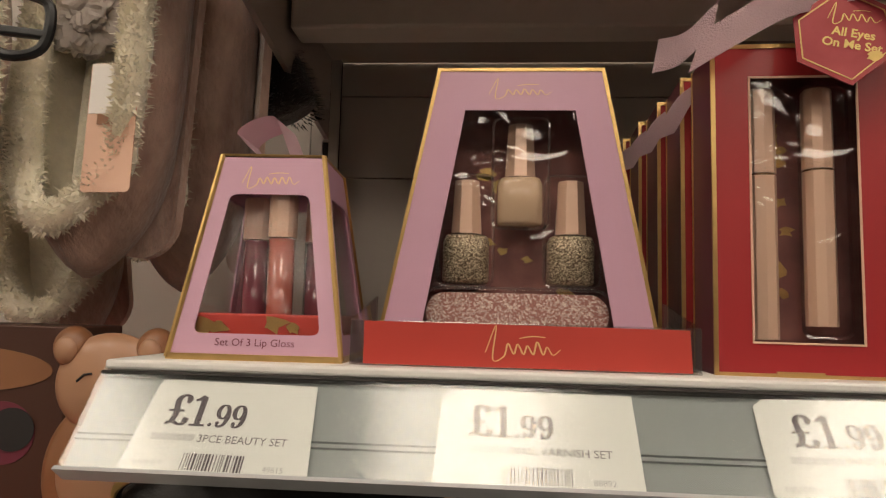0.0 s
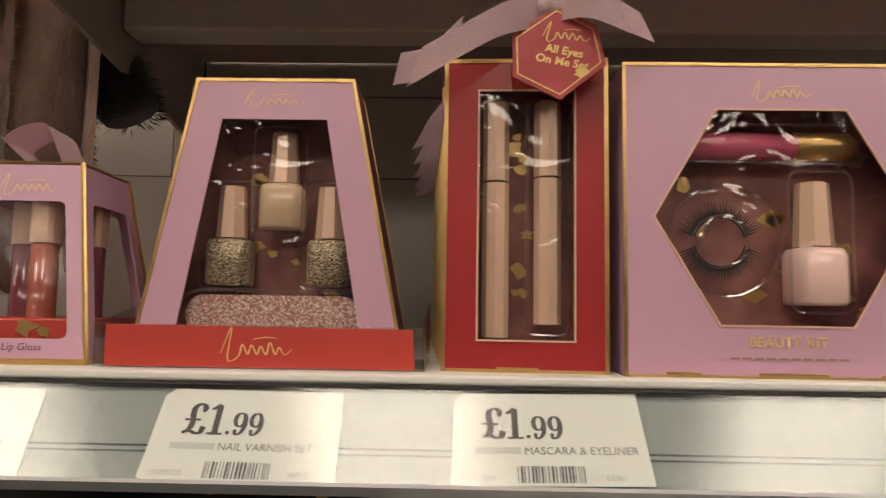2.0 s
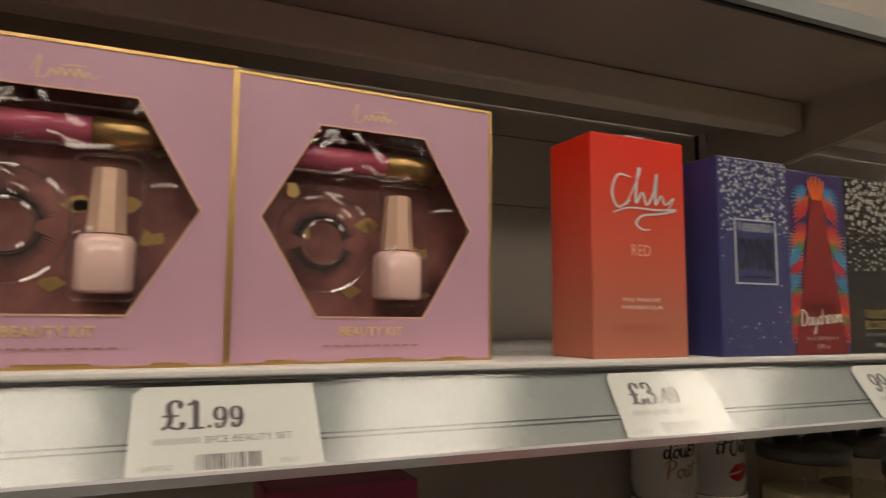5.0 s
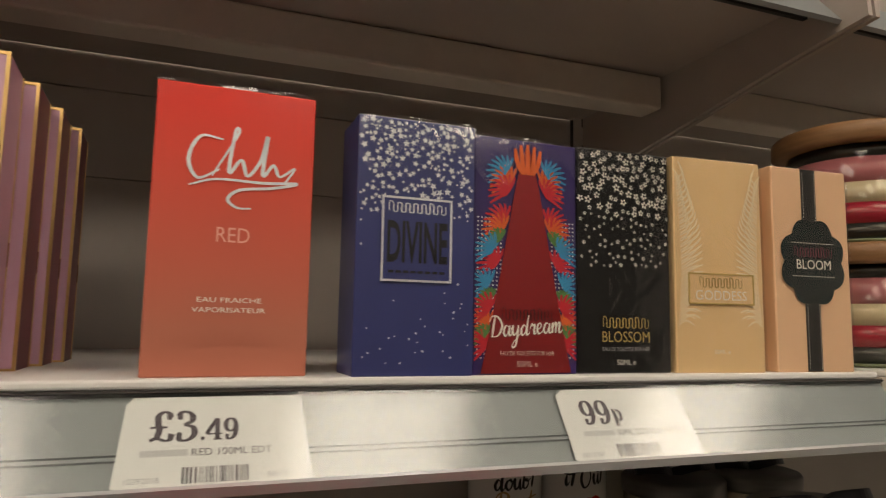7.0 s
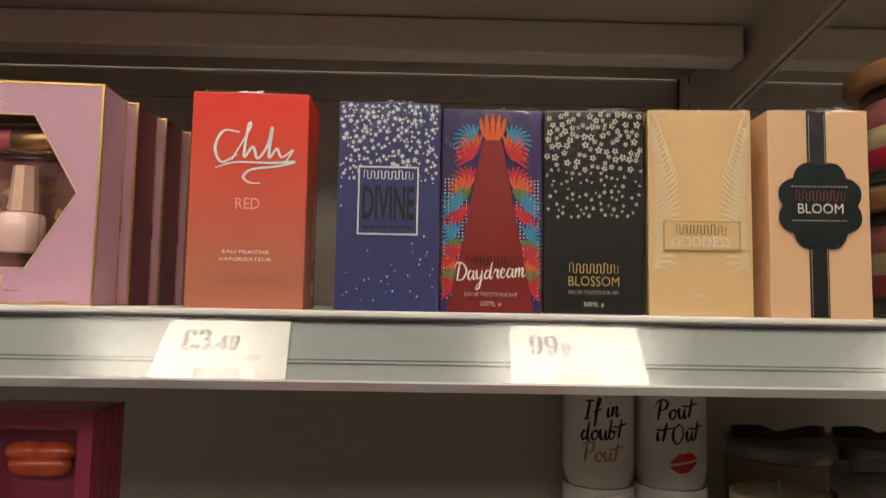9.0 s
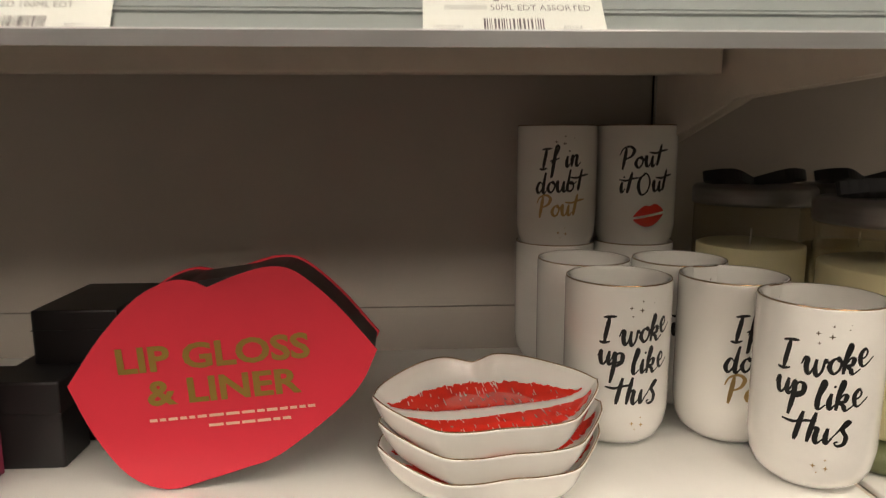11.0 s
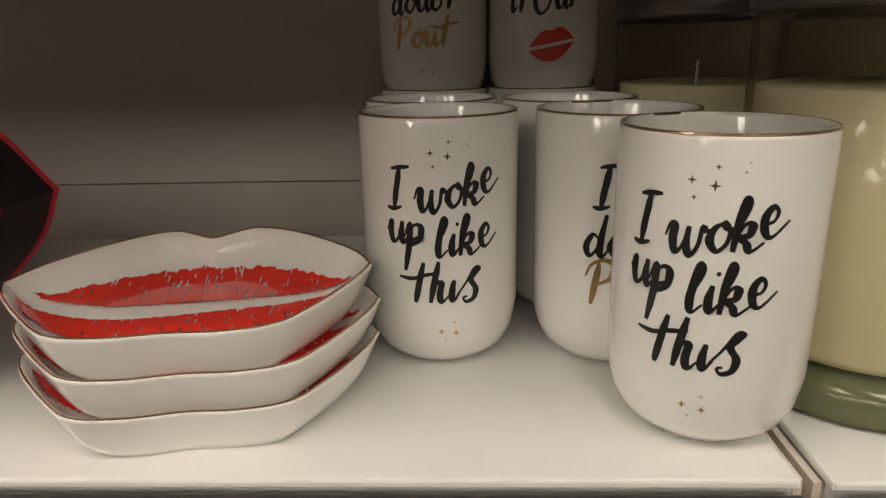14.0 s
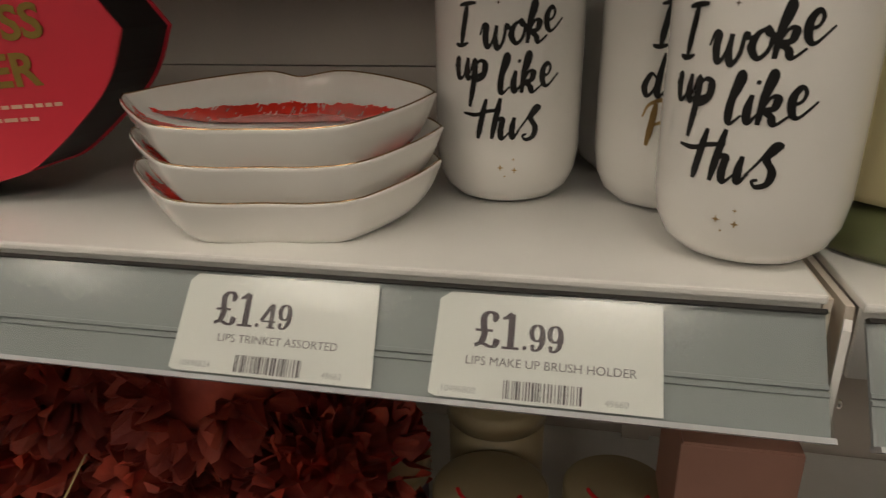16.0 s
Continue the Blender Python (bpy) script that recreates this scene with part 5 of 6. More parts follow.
mug(pose(0.9305, 0.6150, ZB + MH - 0.0100, 0, 0, -7), POUT, -1, True, False, label="white mug with lettering and red kiss print, stacked on another")


LIP_RING = curve_through([(1.0, 0.0), (0.93, 0.15), (0.72, 0.335), (0.48, 0.475), (0.27, 0.525), (0.10, 0.475), (0.0, 0.445), (-0.10, 0.475), (-0.27, 0.525), (-0.48, 0.475), (-0.72, 0.335), (-0.93, 0.15), (-1.0, 0.0)], 8)[:-1]
LIP_RING = [Vector((p.x, p.y * 1.36)) for p in LIP_RING] + [Vector((p.x, p.y * 1.26)) for p in curve_through([(-1.0, 0.0), (-0.92, -0.14), (-0.67, -0.38), (-0.52, -0.47), (-0.27, -0.478), (0.0, -0.455), (0.27, -0.478), (0.52, -0.47), (0.67, -0.38), (0.92, -0.14), (1.0, 0.0)], 8)[:-1]]


def lip_reach(ex, ey):
    """How far out a point lies, as a part of the outline's distance in its direction."""
    a = math.atan2(ey, ex)
    best = min(LIP_RING, key=lambda p: abs((math.atan2(p[1], p[0]) - a + math.pi) % (2 * math.pi) - math.pi))
    return math.hypot(ex, ey) / math.hypot(best[0], best[1])


def lifted(x, y):
    return 0.0042 * abs(x) ** 3 + (0.0088 * (1 - abs(x) ** 2.2) * (1 - 0.28 * math.exp(-(x / 0.16) ** 2)) if y > 0 else -0.0042 * (1 - abs(x) ** 2)) * min(1, abs(y) * 4)


def lips_dish(m, label):
    t = thing("lips_trinket_dish", m, label, "trinket dish", "lips trinket dishes")
    L, seg = 0.0715, len(LIP_RING)
    rings = [(0.0, 0.0006), (0.70, 0.0006), (0.72, 0.0), (0.76, 0.0004), (0.82, 0.0024), (0.88, 0.0064), (0.93, 0.0115), (0.965, 0.0170), (0.99, 0.0212), (1.0, 0.0226), (0.992, 0.0236), (0.975, 0.0234), (0.955, 0.0214), (0.91, 0.0178), (0.85, 0.0152), (0.76, 0.0140), (0.60, 0.0136), (0.40, 0.0135), (0.0, 0.0135)]
    bm = bmesh.new()
    loops = []
    for k, z in rings:
        loop = []
        for i in range(seg):
            x, y = LIP_RING[i][:2]
            lift = lifted(x, y) * max(0, k - 0.5) * 2
            kx = k if k > 0.7 else k * 0.98
            loop.append(bm.verts.new((x * L * kx, y * L * kx, z + lift)))
        loops.append(loop)
    for a, b in zip(loops, loops[1:]):
        for i in range(seg):
            q = (a[i], a[(i + 1) % seg], b[(i + 1) % seg], b[i])
            bm.faces.new(q)
    bmesh.ops.remove_doubles(bm, verts=bm.verts, dist=1e-6)
    bmesh.ops.dissolve_degenerate(bm, edges=bm.edges, dist=1e-7)
    bmesh.ops.recalc_face_normals(bm, faces=bm.faces)
    part("body", bm, CERAMIC, t, "glazed white ceramic", True)
    edge = []
    for i in range(seg):
        x, y = LIP_RING[i][:2]
        edge.append((x * L * 0.988, y * L * 0.988, 0.0236 + lifted(x, y)))
    part("rim_line", tube(edge, 0.00042, 6, True), GILT, t, "gilt rim line")
    # the lip print, laid on the inside
    inner = [(0.0, 0.0135), (0.40, 0.0135), (0.60, 0.0136), (0.76, 0.0140), (0.85, 0.0152), (0.91, 0.0178), (0.955, 0.0214), (1.0, 0.0236)]

    def height(x, y):
        ex, ey = x / L, y / L
        k = min(lip_reach(ex, ey), 1.0)
        z = np.interp(k, [a for a, _ in inner], [b for _, b in inner])
        lift = lifted(ex / max(k, 0.05), ey) * max(0, k - 0.5) * 2
        return z + lift + 0.0009, k

    bm = bmesh.new()
    nx, ny = 190, 100
    verts = {}
    for i in range(nx):
        for j in range(ny):
            x, y = (-1 + 2 * (i + 0.5) / nx) * 0.92 * L, (-0.56 + 1.20 * (j + 0.5) / ny) * L
            ex, ey = x / L / 0.92, y / L
            gap = 0.03 * math.sin(3.0 * ex) * (1 - ex * ex) - 0.06 * (1 - ex * ex)
            u = 1 - ex * ex
            top = 0.52 * u ** 1.0 * (1 - 0.10 * math.exp(-(ex / 0.15) ** 2))
            low = -0.50 * u ** 0.6
            rough = 0.035 * noise.noise(Vector((ex * 22, ey * 3, 1.7)))
            crease = noise.noise(Vector((ex * 27 + 0.8 * ey, ey * 1.2, 5.1)))
            half_gap = 0.055 + 0.035 * (1 - ex) * u
            if not (gap + half_gap + 0.3 * abs(rough) < ey < top + rough or low + rough < ey < gap - half_gap - 0.3 * abs(rough)):
                continue
            depth = min(abs(ey - gap) / 0.25, 1)
            if 0.0 < crease < 0.05 and 0.2 < depth and abs(ex) < 0.75:
                continue
            cell = []
            for a, b in ((0, 0), (1, 0), (1, 1), (0, 1)):
                key = (i + a, j + b)
                if key not in verts:
                    vx, vy = (-1 + 2 * key[0] / nx) * 0.92 * L, (-0.56 + 1.20 * key[1] / ny) * L
                    verts[key] = bm.verts.new((vx, vy, height(vx, vy)[0]))
                cell.append(verts[key])
            bm.faces.new(cell)
    part("lip_print", bm, LIP_RED, t, "glossy red lip print with white creases", True)
    return t


DISH = lips_dish(pose(0.7710, 0.3930, ZB, 0, 0, 9), "white lip-shaped ceramic dish, bottom of a stack")
for k, a, dx, dy in ((1, 9, 0.001, 0.0), (2, 8, -0.002, 0.001)):
    c = copy_thing(DISH, pose(0.7710 + dx, 0.3930 + dy, ZB + 0.0150 * k, 0, 0, a))
    tagged(c, "white lip-shaped ceramic dish with red print, stacked on another")


def lip_outline(notched=True):
    """A lip-shaped card, a little tilted; the drawer behind it has no notch."""
    upper_left = [(-0.0895, 0.0670), (-0.0690, 0.0960), (-0.0470, 0.1190), (-0.0280, 0.1285), (-0.0150, 0.1282)]
    upper_right = [(0.0130, 0.1325), (0.0290, 0.1362), (0.0440, 0.1330), (0.0660, 0.1140), (0.0897, 0.0855)]
    lower = [(0.0897, 0.0855), (0.0800, 0.0650), (0.0635, 0.0470), (0.0306, 0.0215), (0.0095, 0.0135), (-0.0150, 0.0060), (-0.0370, 0.0012), (-0.0590, 0.0110), (-0.0770, 0.0370), (-0.0895, 0.0670)]
    dip = [(-0.0070, 0.1245)] if notched else []
    out = []
    for run in (upper_left + dip, dip + upper_right, lower):
        out += [tuple(p) for p in curve_through([Vector(q) for q in run], 4)[:-1]]
    return out[::-1]


def lip_gift_box(m):
    t = thing("lip_shaped_gift_box", m, "red lip-shaped gift box with old gold lettering", "gift box")
    out = lip_outline()
    part("front_panel", plate(out, [], 0, 0.0015), BOXRED, t, "red card front")
    part("core", plate(inset(lip_outline(False), 0.0012), [], 0.0016, 0.038), BLACKBOX, t, "black inner drawer")
    part("back_panel", plate(out, [], 0.0385, 0.040), BOXRED, t)
    tilt = 4.4
    for x, z, w in ((-0.0610, 0.0740, "LIP GLOSS"), (-0.0440, 0.0545, "& LINER")):
        part("wording", letters(w, 0.0208, 0, 0, -0.0006, "LEFT", 0.0006, 1.20), OLIVE, t, "old gold lettering").matrix_basis = pose(x, 0, z, 0, -tilt, 0)
    rng = random.Random(4)
    for x, z, end in ((-0.0440, 0.0440, 0.094), (-0.0100, 0.0405, 0.048)):
        rows, at = [], 0.0
        while at < end:
            n = rng.uniform(0.003, 0.009)
            rows.append((at, at + n, 0, 0.0018))
            at += n + 0.0014
        part("small_print", bars(rows, -0.0005), CARD_PEACH, t).matrix_basis = pose(x, 0, z, 0, -tilt, 0)


lip_gift_box(pose(0.6120, 0.3870, ZB))


# ---- left part of the lower shelf ----
CANDY_PINK = material("candy_box_pink", (0.42, 0.05, 0.12), 0.4, 0, 0.35, 40, stretch=(1, 1, 0.05), coat=0.3)
CANDY = [material("candy_" + str(k), c, 0.15, coat=0.8) for k, c in enumerate(((0.70, 0.10, 0.03), (0.72, 0.16, 0.05), (0.72, 0.28, 0.20), (0.62, 0.30, 0.28)))]


def candy_box(m):
    t = thing("lip_balm_gift_box", m, "pink striped box with a column of lip-shaped balms", "gift box")
    w, h, d = 0.085, 0.216, 0.045
    out = rect(-w / 2, w / 2, 0, h)
    hole = rect(-w / 2 + 0.010, w / 2 - 0.010, 0.012, h - 0.012)
    part("front_panel", plate(out, [hole], 0, 0.001), CANDY_PINK, t)
    carton(t, out, d, CANDY_PINK)
    part("insert", plate(inset(out, 0.002), [], 0.020, 0.022), CANDY_PINK, t)
    part("window", plate(hole, [], 0.0012, 0.0016), FILM, t, "clear window").visible_shadow = False
    for k in range(5):
        bm = bmesh.new()
        for dz, sz, dxs in ((0.0090, 0.0080, (0.0, -0.007, 0.007)), (0.0180, 0.0068, (-0.0095, 0.0095))):
            for dx in dxs:
                bmesh.ops.create_uvsphere(bm, u_segments=16, v_segments=10, radius=1.0, matrix=Matrix.Translation((dx, 0.006, dz)) @ Matrix.Diagonal((0.0145, 0.0075, sz, 1)))
        part("lip_balm", bm, CANDY[min(3, (5 - k) // 1 - 1 if k < 4 else 0)], t, "glossy lip-shaped balm", True).matrix_basis = pose(0.004, 0.004, 0.018 + 0.038 * k)
    for k in range(4):
        part("side_groove", block(w / 2, w / 2 + 0.0008, 0.006 + 0.010 * k, 0.010 + 0.010 * k, 0.003, h - 0.003), CANDY_PINK, t)


candy_box(pose(0.4210, 0.372, ZB))


def black_carton(x0, x1, y0, y1, z0, z1):
    t = thing("black_box", pose((x0 + x1) / 2, y0, z0), "glossy black cardboard box lying on the shelf", "box", "black boxes")
    w, h = x1 - x0, z1 - z0
    part("carton", block(-w / 2, w / 2, 0, y1 - y0, 0, h, 0.0015), BLACKBOX, t)
    part("lid_line", block(-w / 2 - 0.0004, w / 2 + 0.0004, -0.0004, y1 - y0 + 0.0004, h * 0.62, h * 0.64), PLASTIC_BLACK, t)


black_carton(0.450, 0.530, 0.46, 0.56, ZB, ZB + 0.055)
black_carton(0.464, 0.522, 0.462, 0.55, ZB + 0.0552, ZB + 0.0935)
black_carton(0.436, 0.500, 0.42, 0.455, ZB, ZB + 0.058)


def vanity_bag(m, w, h):
    """A black bag with a gold zip."""
    t = thing("black_zip_bag", m, "black leatherette bag with a gold zip", "bag", "zip bags")
    bm = block(-w / 2, w / 2, 0, 0.10, 0, h, 0.022)
    part("body", bm, LEATHER, t, "", True)
    zipper = bmesh.new()
    pts = curve_through([(-w / 2 + 0.01, 0.004, h - 0.03), (-w / 2 + 0.014, -0.001, h - 0.012), (-w / 2 + 0.04, 0.004, h - 0.004), (0, 0.006, h + 0.0005), (w / 2 - 0.03, 0.004, h - 0.004), (w / 2 - 0.012, -0.001, h - 0.014)], 30)
    for a in pts[::2]:
        bmesh.ops.create_cube(zipper, size=1, matrix=Matrix.Translation(a) @ Matrix.Diagonal((0.0014, 0.004, 0.004, 1)))
    part("zip_teeth", zipper, GOLD, t, "gold zip")
    part("zip_tape", tube([p + Vector((0, 0.002, 0)) for p in pts], 0.0025, 6), LEATHER, t)
    part("zip_pull", lathe([(0, 0), (0.004, 0.001), (0.0055, 0.006), (0.003, 0.012), (0, 0.013)], 10), GOLD, t, "gold zip pull").matrix_basis = pose(0.05, -0.002, h - 0.006, 80, 0, 30)


vanity_bag(pose(-0.022, 0.352, ZB), 0.235, 0.236)


# ---- candles in the next bay ----


def jar_candle(m, r, h, wax_top, label):
    t = thing("jar_candle", m, label, "candle", "jar candles")
    part("jar", lathe([(r * 0.96, 0.0), (r, 0.004), (r, h - 0.001), (r - 0.002, h)], 48), GLASS, t, "clear glass jar", True).visible_shadow = False
    part("jar_base", lathe([(0, 0.0005), (r * 0.95, 0.0005), (r * 0.985, 0.004), (r * 0.985, 0.012), (r * 0.9, 0.0185), (0, 0.019)], 48), GREENGLASS, t, "thick greenish glass base", True)
    part("wax", lathe([(0, 0.0225), (r - 0.006, 0.0225), (r - 0.0036, 0.026), (r - 0.0036, wax_top - 0.001), (r - 0.006, wax_top), (0, wax_top - 0.0015)], 48), WAX, t, "cream wax", True)
    part("wick", tube([(0, 0, wax_top - 0.002), (0.0005, 0, wax_top + 0.012)], 0.0008, 6), CARD_WHITE, t)
    lid = part("lid", lathe([(0, h + 0.0005), (r + 0.0015, h + 0.0005), (r + 0.002, h + 0.003), (r + 0.002, h + 0.013), (r, h + 0.0155), (0, h + 0.016)], 48), BRUSHED, t, "brushed chrome lid", True)
    for s in (-1, 1):
        loop = curve_through([(0, 0, h + 0.018), (s * r * 0.5, -0.012, h + 0.026), (s * r * 0.95, 0.0, h + 0.023), (s * r * 0.5, 0.012, h + 0.019), (0, 0, h + 0.018)], 6)
        part("bow_loop", band(loop, (0, 0.4, 1), 0.0045, 0.0008), SATIN_BLACK, lid, "black ribbon bow")
    part("label", plate([(-0.012, 0.025), (0.012, 0.025), (0.012, 0.055), (-0.012, 0.055)], [], -0.0008, 0), BLACKBOX, t).matrix_basis = pose(r * 0.55, -r * 0.87, 0)
    return t


ZB2 = ZB - 0.004
jar_candle(pose(1.0540, 0.4270, ZB2), 0.0580, 0.156, 0.128, "large cream jar candle with thick green glass base")
jar_candle(pose(1.0170, 0.5650, ZB2), 0.0475, 0.156, 0.122, "cream jar candle with chrome lid and black bow")
jar_candle(pose(1.1150, 0.5650, ZB2), 0.0475, 0.156, 0.118, "cream jar candle with chrome lid and black bow")

STRIPES = [(material("stripe_" + n, c, 0.3, coat=0.5), d) for n, c, d in (("dark", (0.02, 0.02, 0.02), 0.0110), ("red", (0.42, 0.02, 0.05), 0.0150), ("cream", (0.72, 0.62, 0.42), 0.0150), ("pink", (0.62, 0.22, 0.26), 0.0180), ("black", (0.02, 0.02, 0.02), 0.0095))]
WOODLID = material("bamboo_lid", (0.32, 0.17, 0.07), 0.45, 0, 0.3, 60, stretch=(1, 1, 6))


def striped_candle(m):
    """A jar with bands of wax, thick glass and a wooden lid that overhangs it; returns its height."""
    t = thing("striped_jar_candle", m, "striped jar candle with wooden lid, stacked in pairs", "candle", "striped candles")
    r, z = 0.047, 0.003
    part("jar_base", lathe([(0, 0), (r - 0.002, 0), (r, 0.0012), (r, 0.0028), (0, 0.0028)], 40), GREENGLASS, t, "", True)
    for mat_, dz in STRIPES:
        part("stripe", lathe([(0, z), (r - 0.001, z), (r - 0.001, z + dz - 0.0002), (0, z + dz - 0.0002)], 40), mat_, t, "", True)
        z += dz
    glass = part("jar", lathe([(r, 0.004), (r + 0.0005, 0.02), (r + 0.0005, z - 0.002), (r - 0.0005, z)], 40), GLASS, t, "clear glass jar", True)
    glass.visible_shadow = False
    part("wooden_lid", lathe([(0, z), (r + 0.008, z), (r + 0.0105, z + 0.002), (r + 0.0105, z + 0.012), (r + 0.008, z + 0.0145), (0, z + 0.015)], 40), WOODLID, t, "wooden lid", True)
    return z + 0.0152


CH = 0.0
for cx, cy in ((1.0320, 0.3660), (1.1520, 0.3620)):
    CH = striped_candle(pose(cx, cy, ZA))
    striped_candle(pose(cx + 0.001, cy + 0.001, ZA + CH))

# ---- slippers and printed boxes beside the bay ----


def slipper(m, label):
    """A fleece-lined slipper hanging toe down, its opening to the front."""
    t = thing("fleece_slipper", m, label, "slipper", "hanging slippers")
    L = 0.235

    def half(v):
        w = 0.043 * math.sin(min(1, v / 0.42) * math.pi / 2) ** 0.6 * (1 - 0.10 * max(0, v - 0.5))
        d = 0.037 * math.sin(min(1, v / 0.30) * math.pi / 2) ** 0.6
        return max(w, 0.002), max(d, 0.002)

    def shell(scale, closed_to):
        bm = bmesh.new()
        rows, n = [], 40
        for i in range(41):
            v = i / 40
            w, d = half(v)
            gape = 0.0 if v < closed_to else min(1.0, (v - closed_to) / 0.12) ** 0.5
            row = []
            for k in range(n + 1):
                a = radians(-90 + 62 * gape) + (2 * math.pi - 2 * radians(62) * gape) * k / n
                rr = scale * (1 + 0.03 * noise.noise(Vector((math.cos(a) * 2, math.sin(a) * 2, v * 5))))
                row.append(bm.verts.new((w * rr * math.cos(a), d * rr * math.sin(a), (v - 0.02) * L if v > 0.02 else (v - 0.02) * L)))
            rows.append(row)
        for a, b in zip(rows, rows[1:]):
            for k in range(n):
                bm.faces.new((a[k], a[k + 1], b[k + 1], b[k]))
        bmesh.ops.solidify(bm, geom=bm.faces[:], thickness=0.0015)
        return bm

    part("upper", shell(1.0, 0.12), SUEDE, t, "blush crushed-suede outer", True)
    part("lining", shell(0.86, 0.12), FLEECE, t, "cream fleece lining", True)
    rim = []
    for side in (1, -1):
        half_rim = []
        for i in range(14):
            v = 0.12 + 0.88 * i / 13
            w, d = half(v)
            gape = min(1.0, (v - 0.12) / 0.12) ** 0.5
            a = radians(-90 + 62 * gape)
            half_rim.append(Vector((side * w * math.cos(a) * 0.95, d * math.sin(a) - 0.002, (v - 0.02) * L)))
        rim = half_rim if side == 1 else half_rim[:0:-1] + rim
    pts = curve_through(rim, 3)
    part("fleece_cuff", tube(pts, lambda s: 0.0080 + 0.0022 * noise.noise(Vector((s * 20, 0, 0))), 10), FLEECE, t, "shaggy fleece cuff", True)
    rng = random.Random(5)
    tufts = bmesh.new()
    for p in pts:
        for _ in range(300):
            d = Vector((rng.gauss(0, 1), rng.gauss(0, 1) - 0.5, rng.gauss(0, 1))).normalized()
            o = p + d * 0.0068 + Vector((rng.uniform(-1, 1), rng.uniform(-1, 1), rng.uniform(-1, 1))) * 0.0022
            s = d.orthogonal().normalized() * 0.0009
            tip = o + d * rng.uniform(0.0012, 0.0034) + Vector((rng.uniform(-1, 1), rng.uniform(-1, 1), rng.uniform(-1, 1))) * 0.0022
            tufts.faces.new([tufts.verts.new(q) for q in (o - s, o + s, tip)])
    tagged(part("fleece", tufts, FLEECE, t), kind="stuff")
    part("insole", plate(rounded(-0.031, 0.031, 0.022, L - 0.012, 0.028, 8), [], 0.010, 0.016), FLEECE, t, "cream fleece insole")
    part("sole", plate(rounded(-0.026, 0.026, 0.01, L - 0.01, 0.024, 8), [], 0.035, 0.041), SUEDE, t)
    return t


def slipper_card(m):
    t = thing("shoe_tag", m, "white and peach cardboard shoe tag", "tag", "shoe tags")
    part("card", plate(rounded(-0.0125, 0.0125, 0, 0.070, 0.002, 2), [], 0, 0.0006), CARD_PEACH, t)
    part("white_field", plate(rect(-0.012, 0.012, 0.042, 0.0695), [], -0.0004, -0.0001), CARD_WHITE, t)
    part("label_block", plate(rect(-0.007, 0.007, 0.036, 0.0415), [], -0.0007, -0.0004), BEAR, t)
    part("small_print", bars([(-0.008, 0.002, 0.012, 0.0012), (-0.008, -0.002, 0.009, 0.0012)], -0.0004), ROSE, t)


def hook(m, s=1.0):
    t = thing("plastic_hanger", m, "black plastic slipper hanger", "hanger", "slipper hangers")
    part("loop", tube(curve_through([(0, 0, 0.02 * s), (0.014 * s, 0, 0.014 * s), (0.012 * s, 0, -0.008 * s), (-0.004 * s, 0, -0.014 * s), (-0.016 * s, 0, -0.004 * s), (-0.012 * s, 0, 0.014 * s), (0, 0, 0.02 * s)], 6), 0.0028 * s, 8), PLASTIC_BLACK, t)
    part("stem", tube([(0, 0, 0.02 * s), (0.001, 0.002, 0.05 * s)], 0.003 * s, 8), PLASTIC_BLACK, t)
    part("bar", block(-0.02 * s, 0.016 * s, -0.002, 0.002, -0.004 * s, 0.001 * s, 0.0012), PLASTIC_BLACK, t)


slipper(pose(-0.178, 0.396, 1.541, 0, 3, -15), "blush suede slipper with cream fleece, hanging toe down")
slipper(pose(-0.243, 0.352, 1.566, 0, -6, 26), "blush suede slipper with cream fleece, hanging on a peg")
slipper(pose(-0.165, 0.487, 1.537, 0, 3, -50), "blush suede slipper hanging behind another")
slipper(pose(-0.240, 0.480, 1.490, 0, -8, 0), "blush suede slipper hanging low behind the others")
slipper_card(pose(-0.148, 0.357, 1.578, -6, -2, 4))
hook(pose(-0.158, 0.300, 1.638, 0, 0, 20), 0.85)
hook(pose(-0.168, 0.455, 1.722, 0, 0, 10), 0.65)


def fur_cuff(m):
    t = thing("dark_fur_slipper", m, "dark brown fur slipper hanging on a peg", "slipper", "hanging slippers")
    part("body", tube(curve_through([(0, 0, 0.08), (0.006, 0.0, 0.045), (0.012, 0.0, 0.0), (0.02, 0.0, -0.05)], 8), lambda s: 0.022 + 0.008 * math.sin(3 * s), 14), DARKFUR, t, "", True)
    rng = random.Random(9)
    bm = bmesh.new()
    for _ in range(1800):
        s = rng.random()
        a = rng.uniform(0, 6.283)
        c = Vector((0.02 * s, 0, 0.08 - 0.13 * s))
        d = Vector((math.cos(a), math.sin(a), -0.3)).normalized()
        o = c + d * (0.021 + 0.008 * math.sin(3 * s))
        w = d.orthogonal().normalized() * 0.0007
        bm.faces.new([bm.verts.new(q) for q in (o - w, o + w, o + d * rng.uniform(0.005, 0.010))])
    part("fur", bm, DARKFUR, t)


fur_cuff(pose(-0.186, 0.532, 1.680))
fur_cuff(pose(-0.150, 0.540, 1.715, 0, -22, 0))


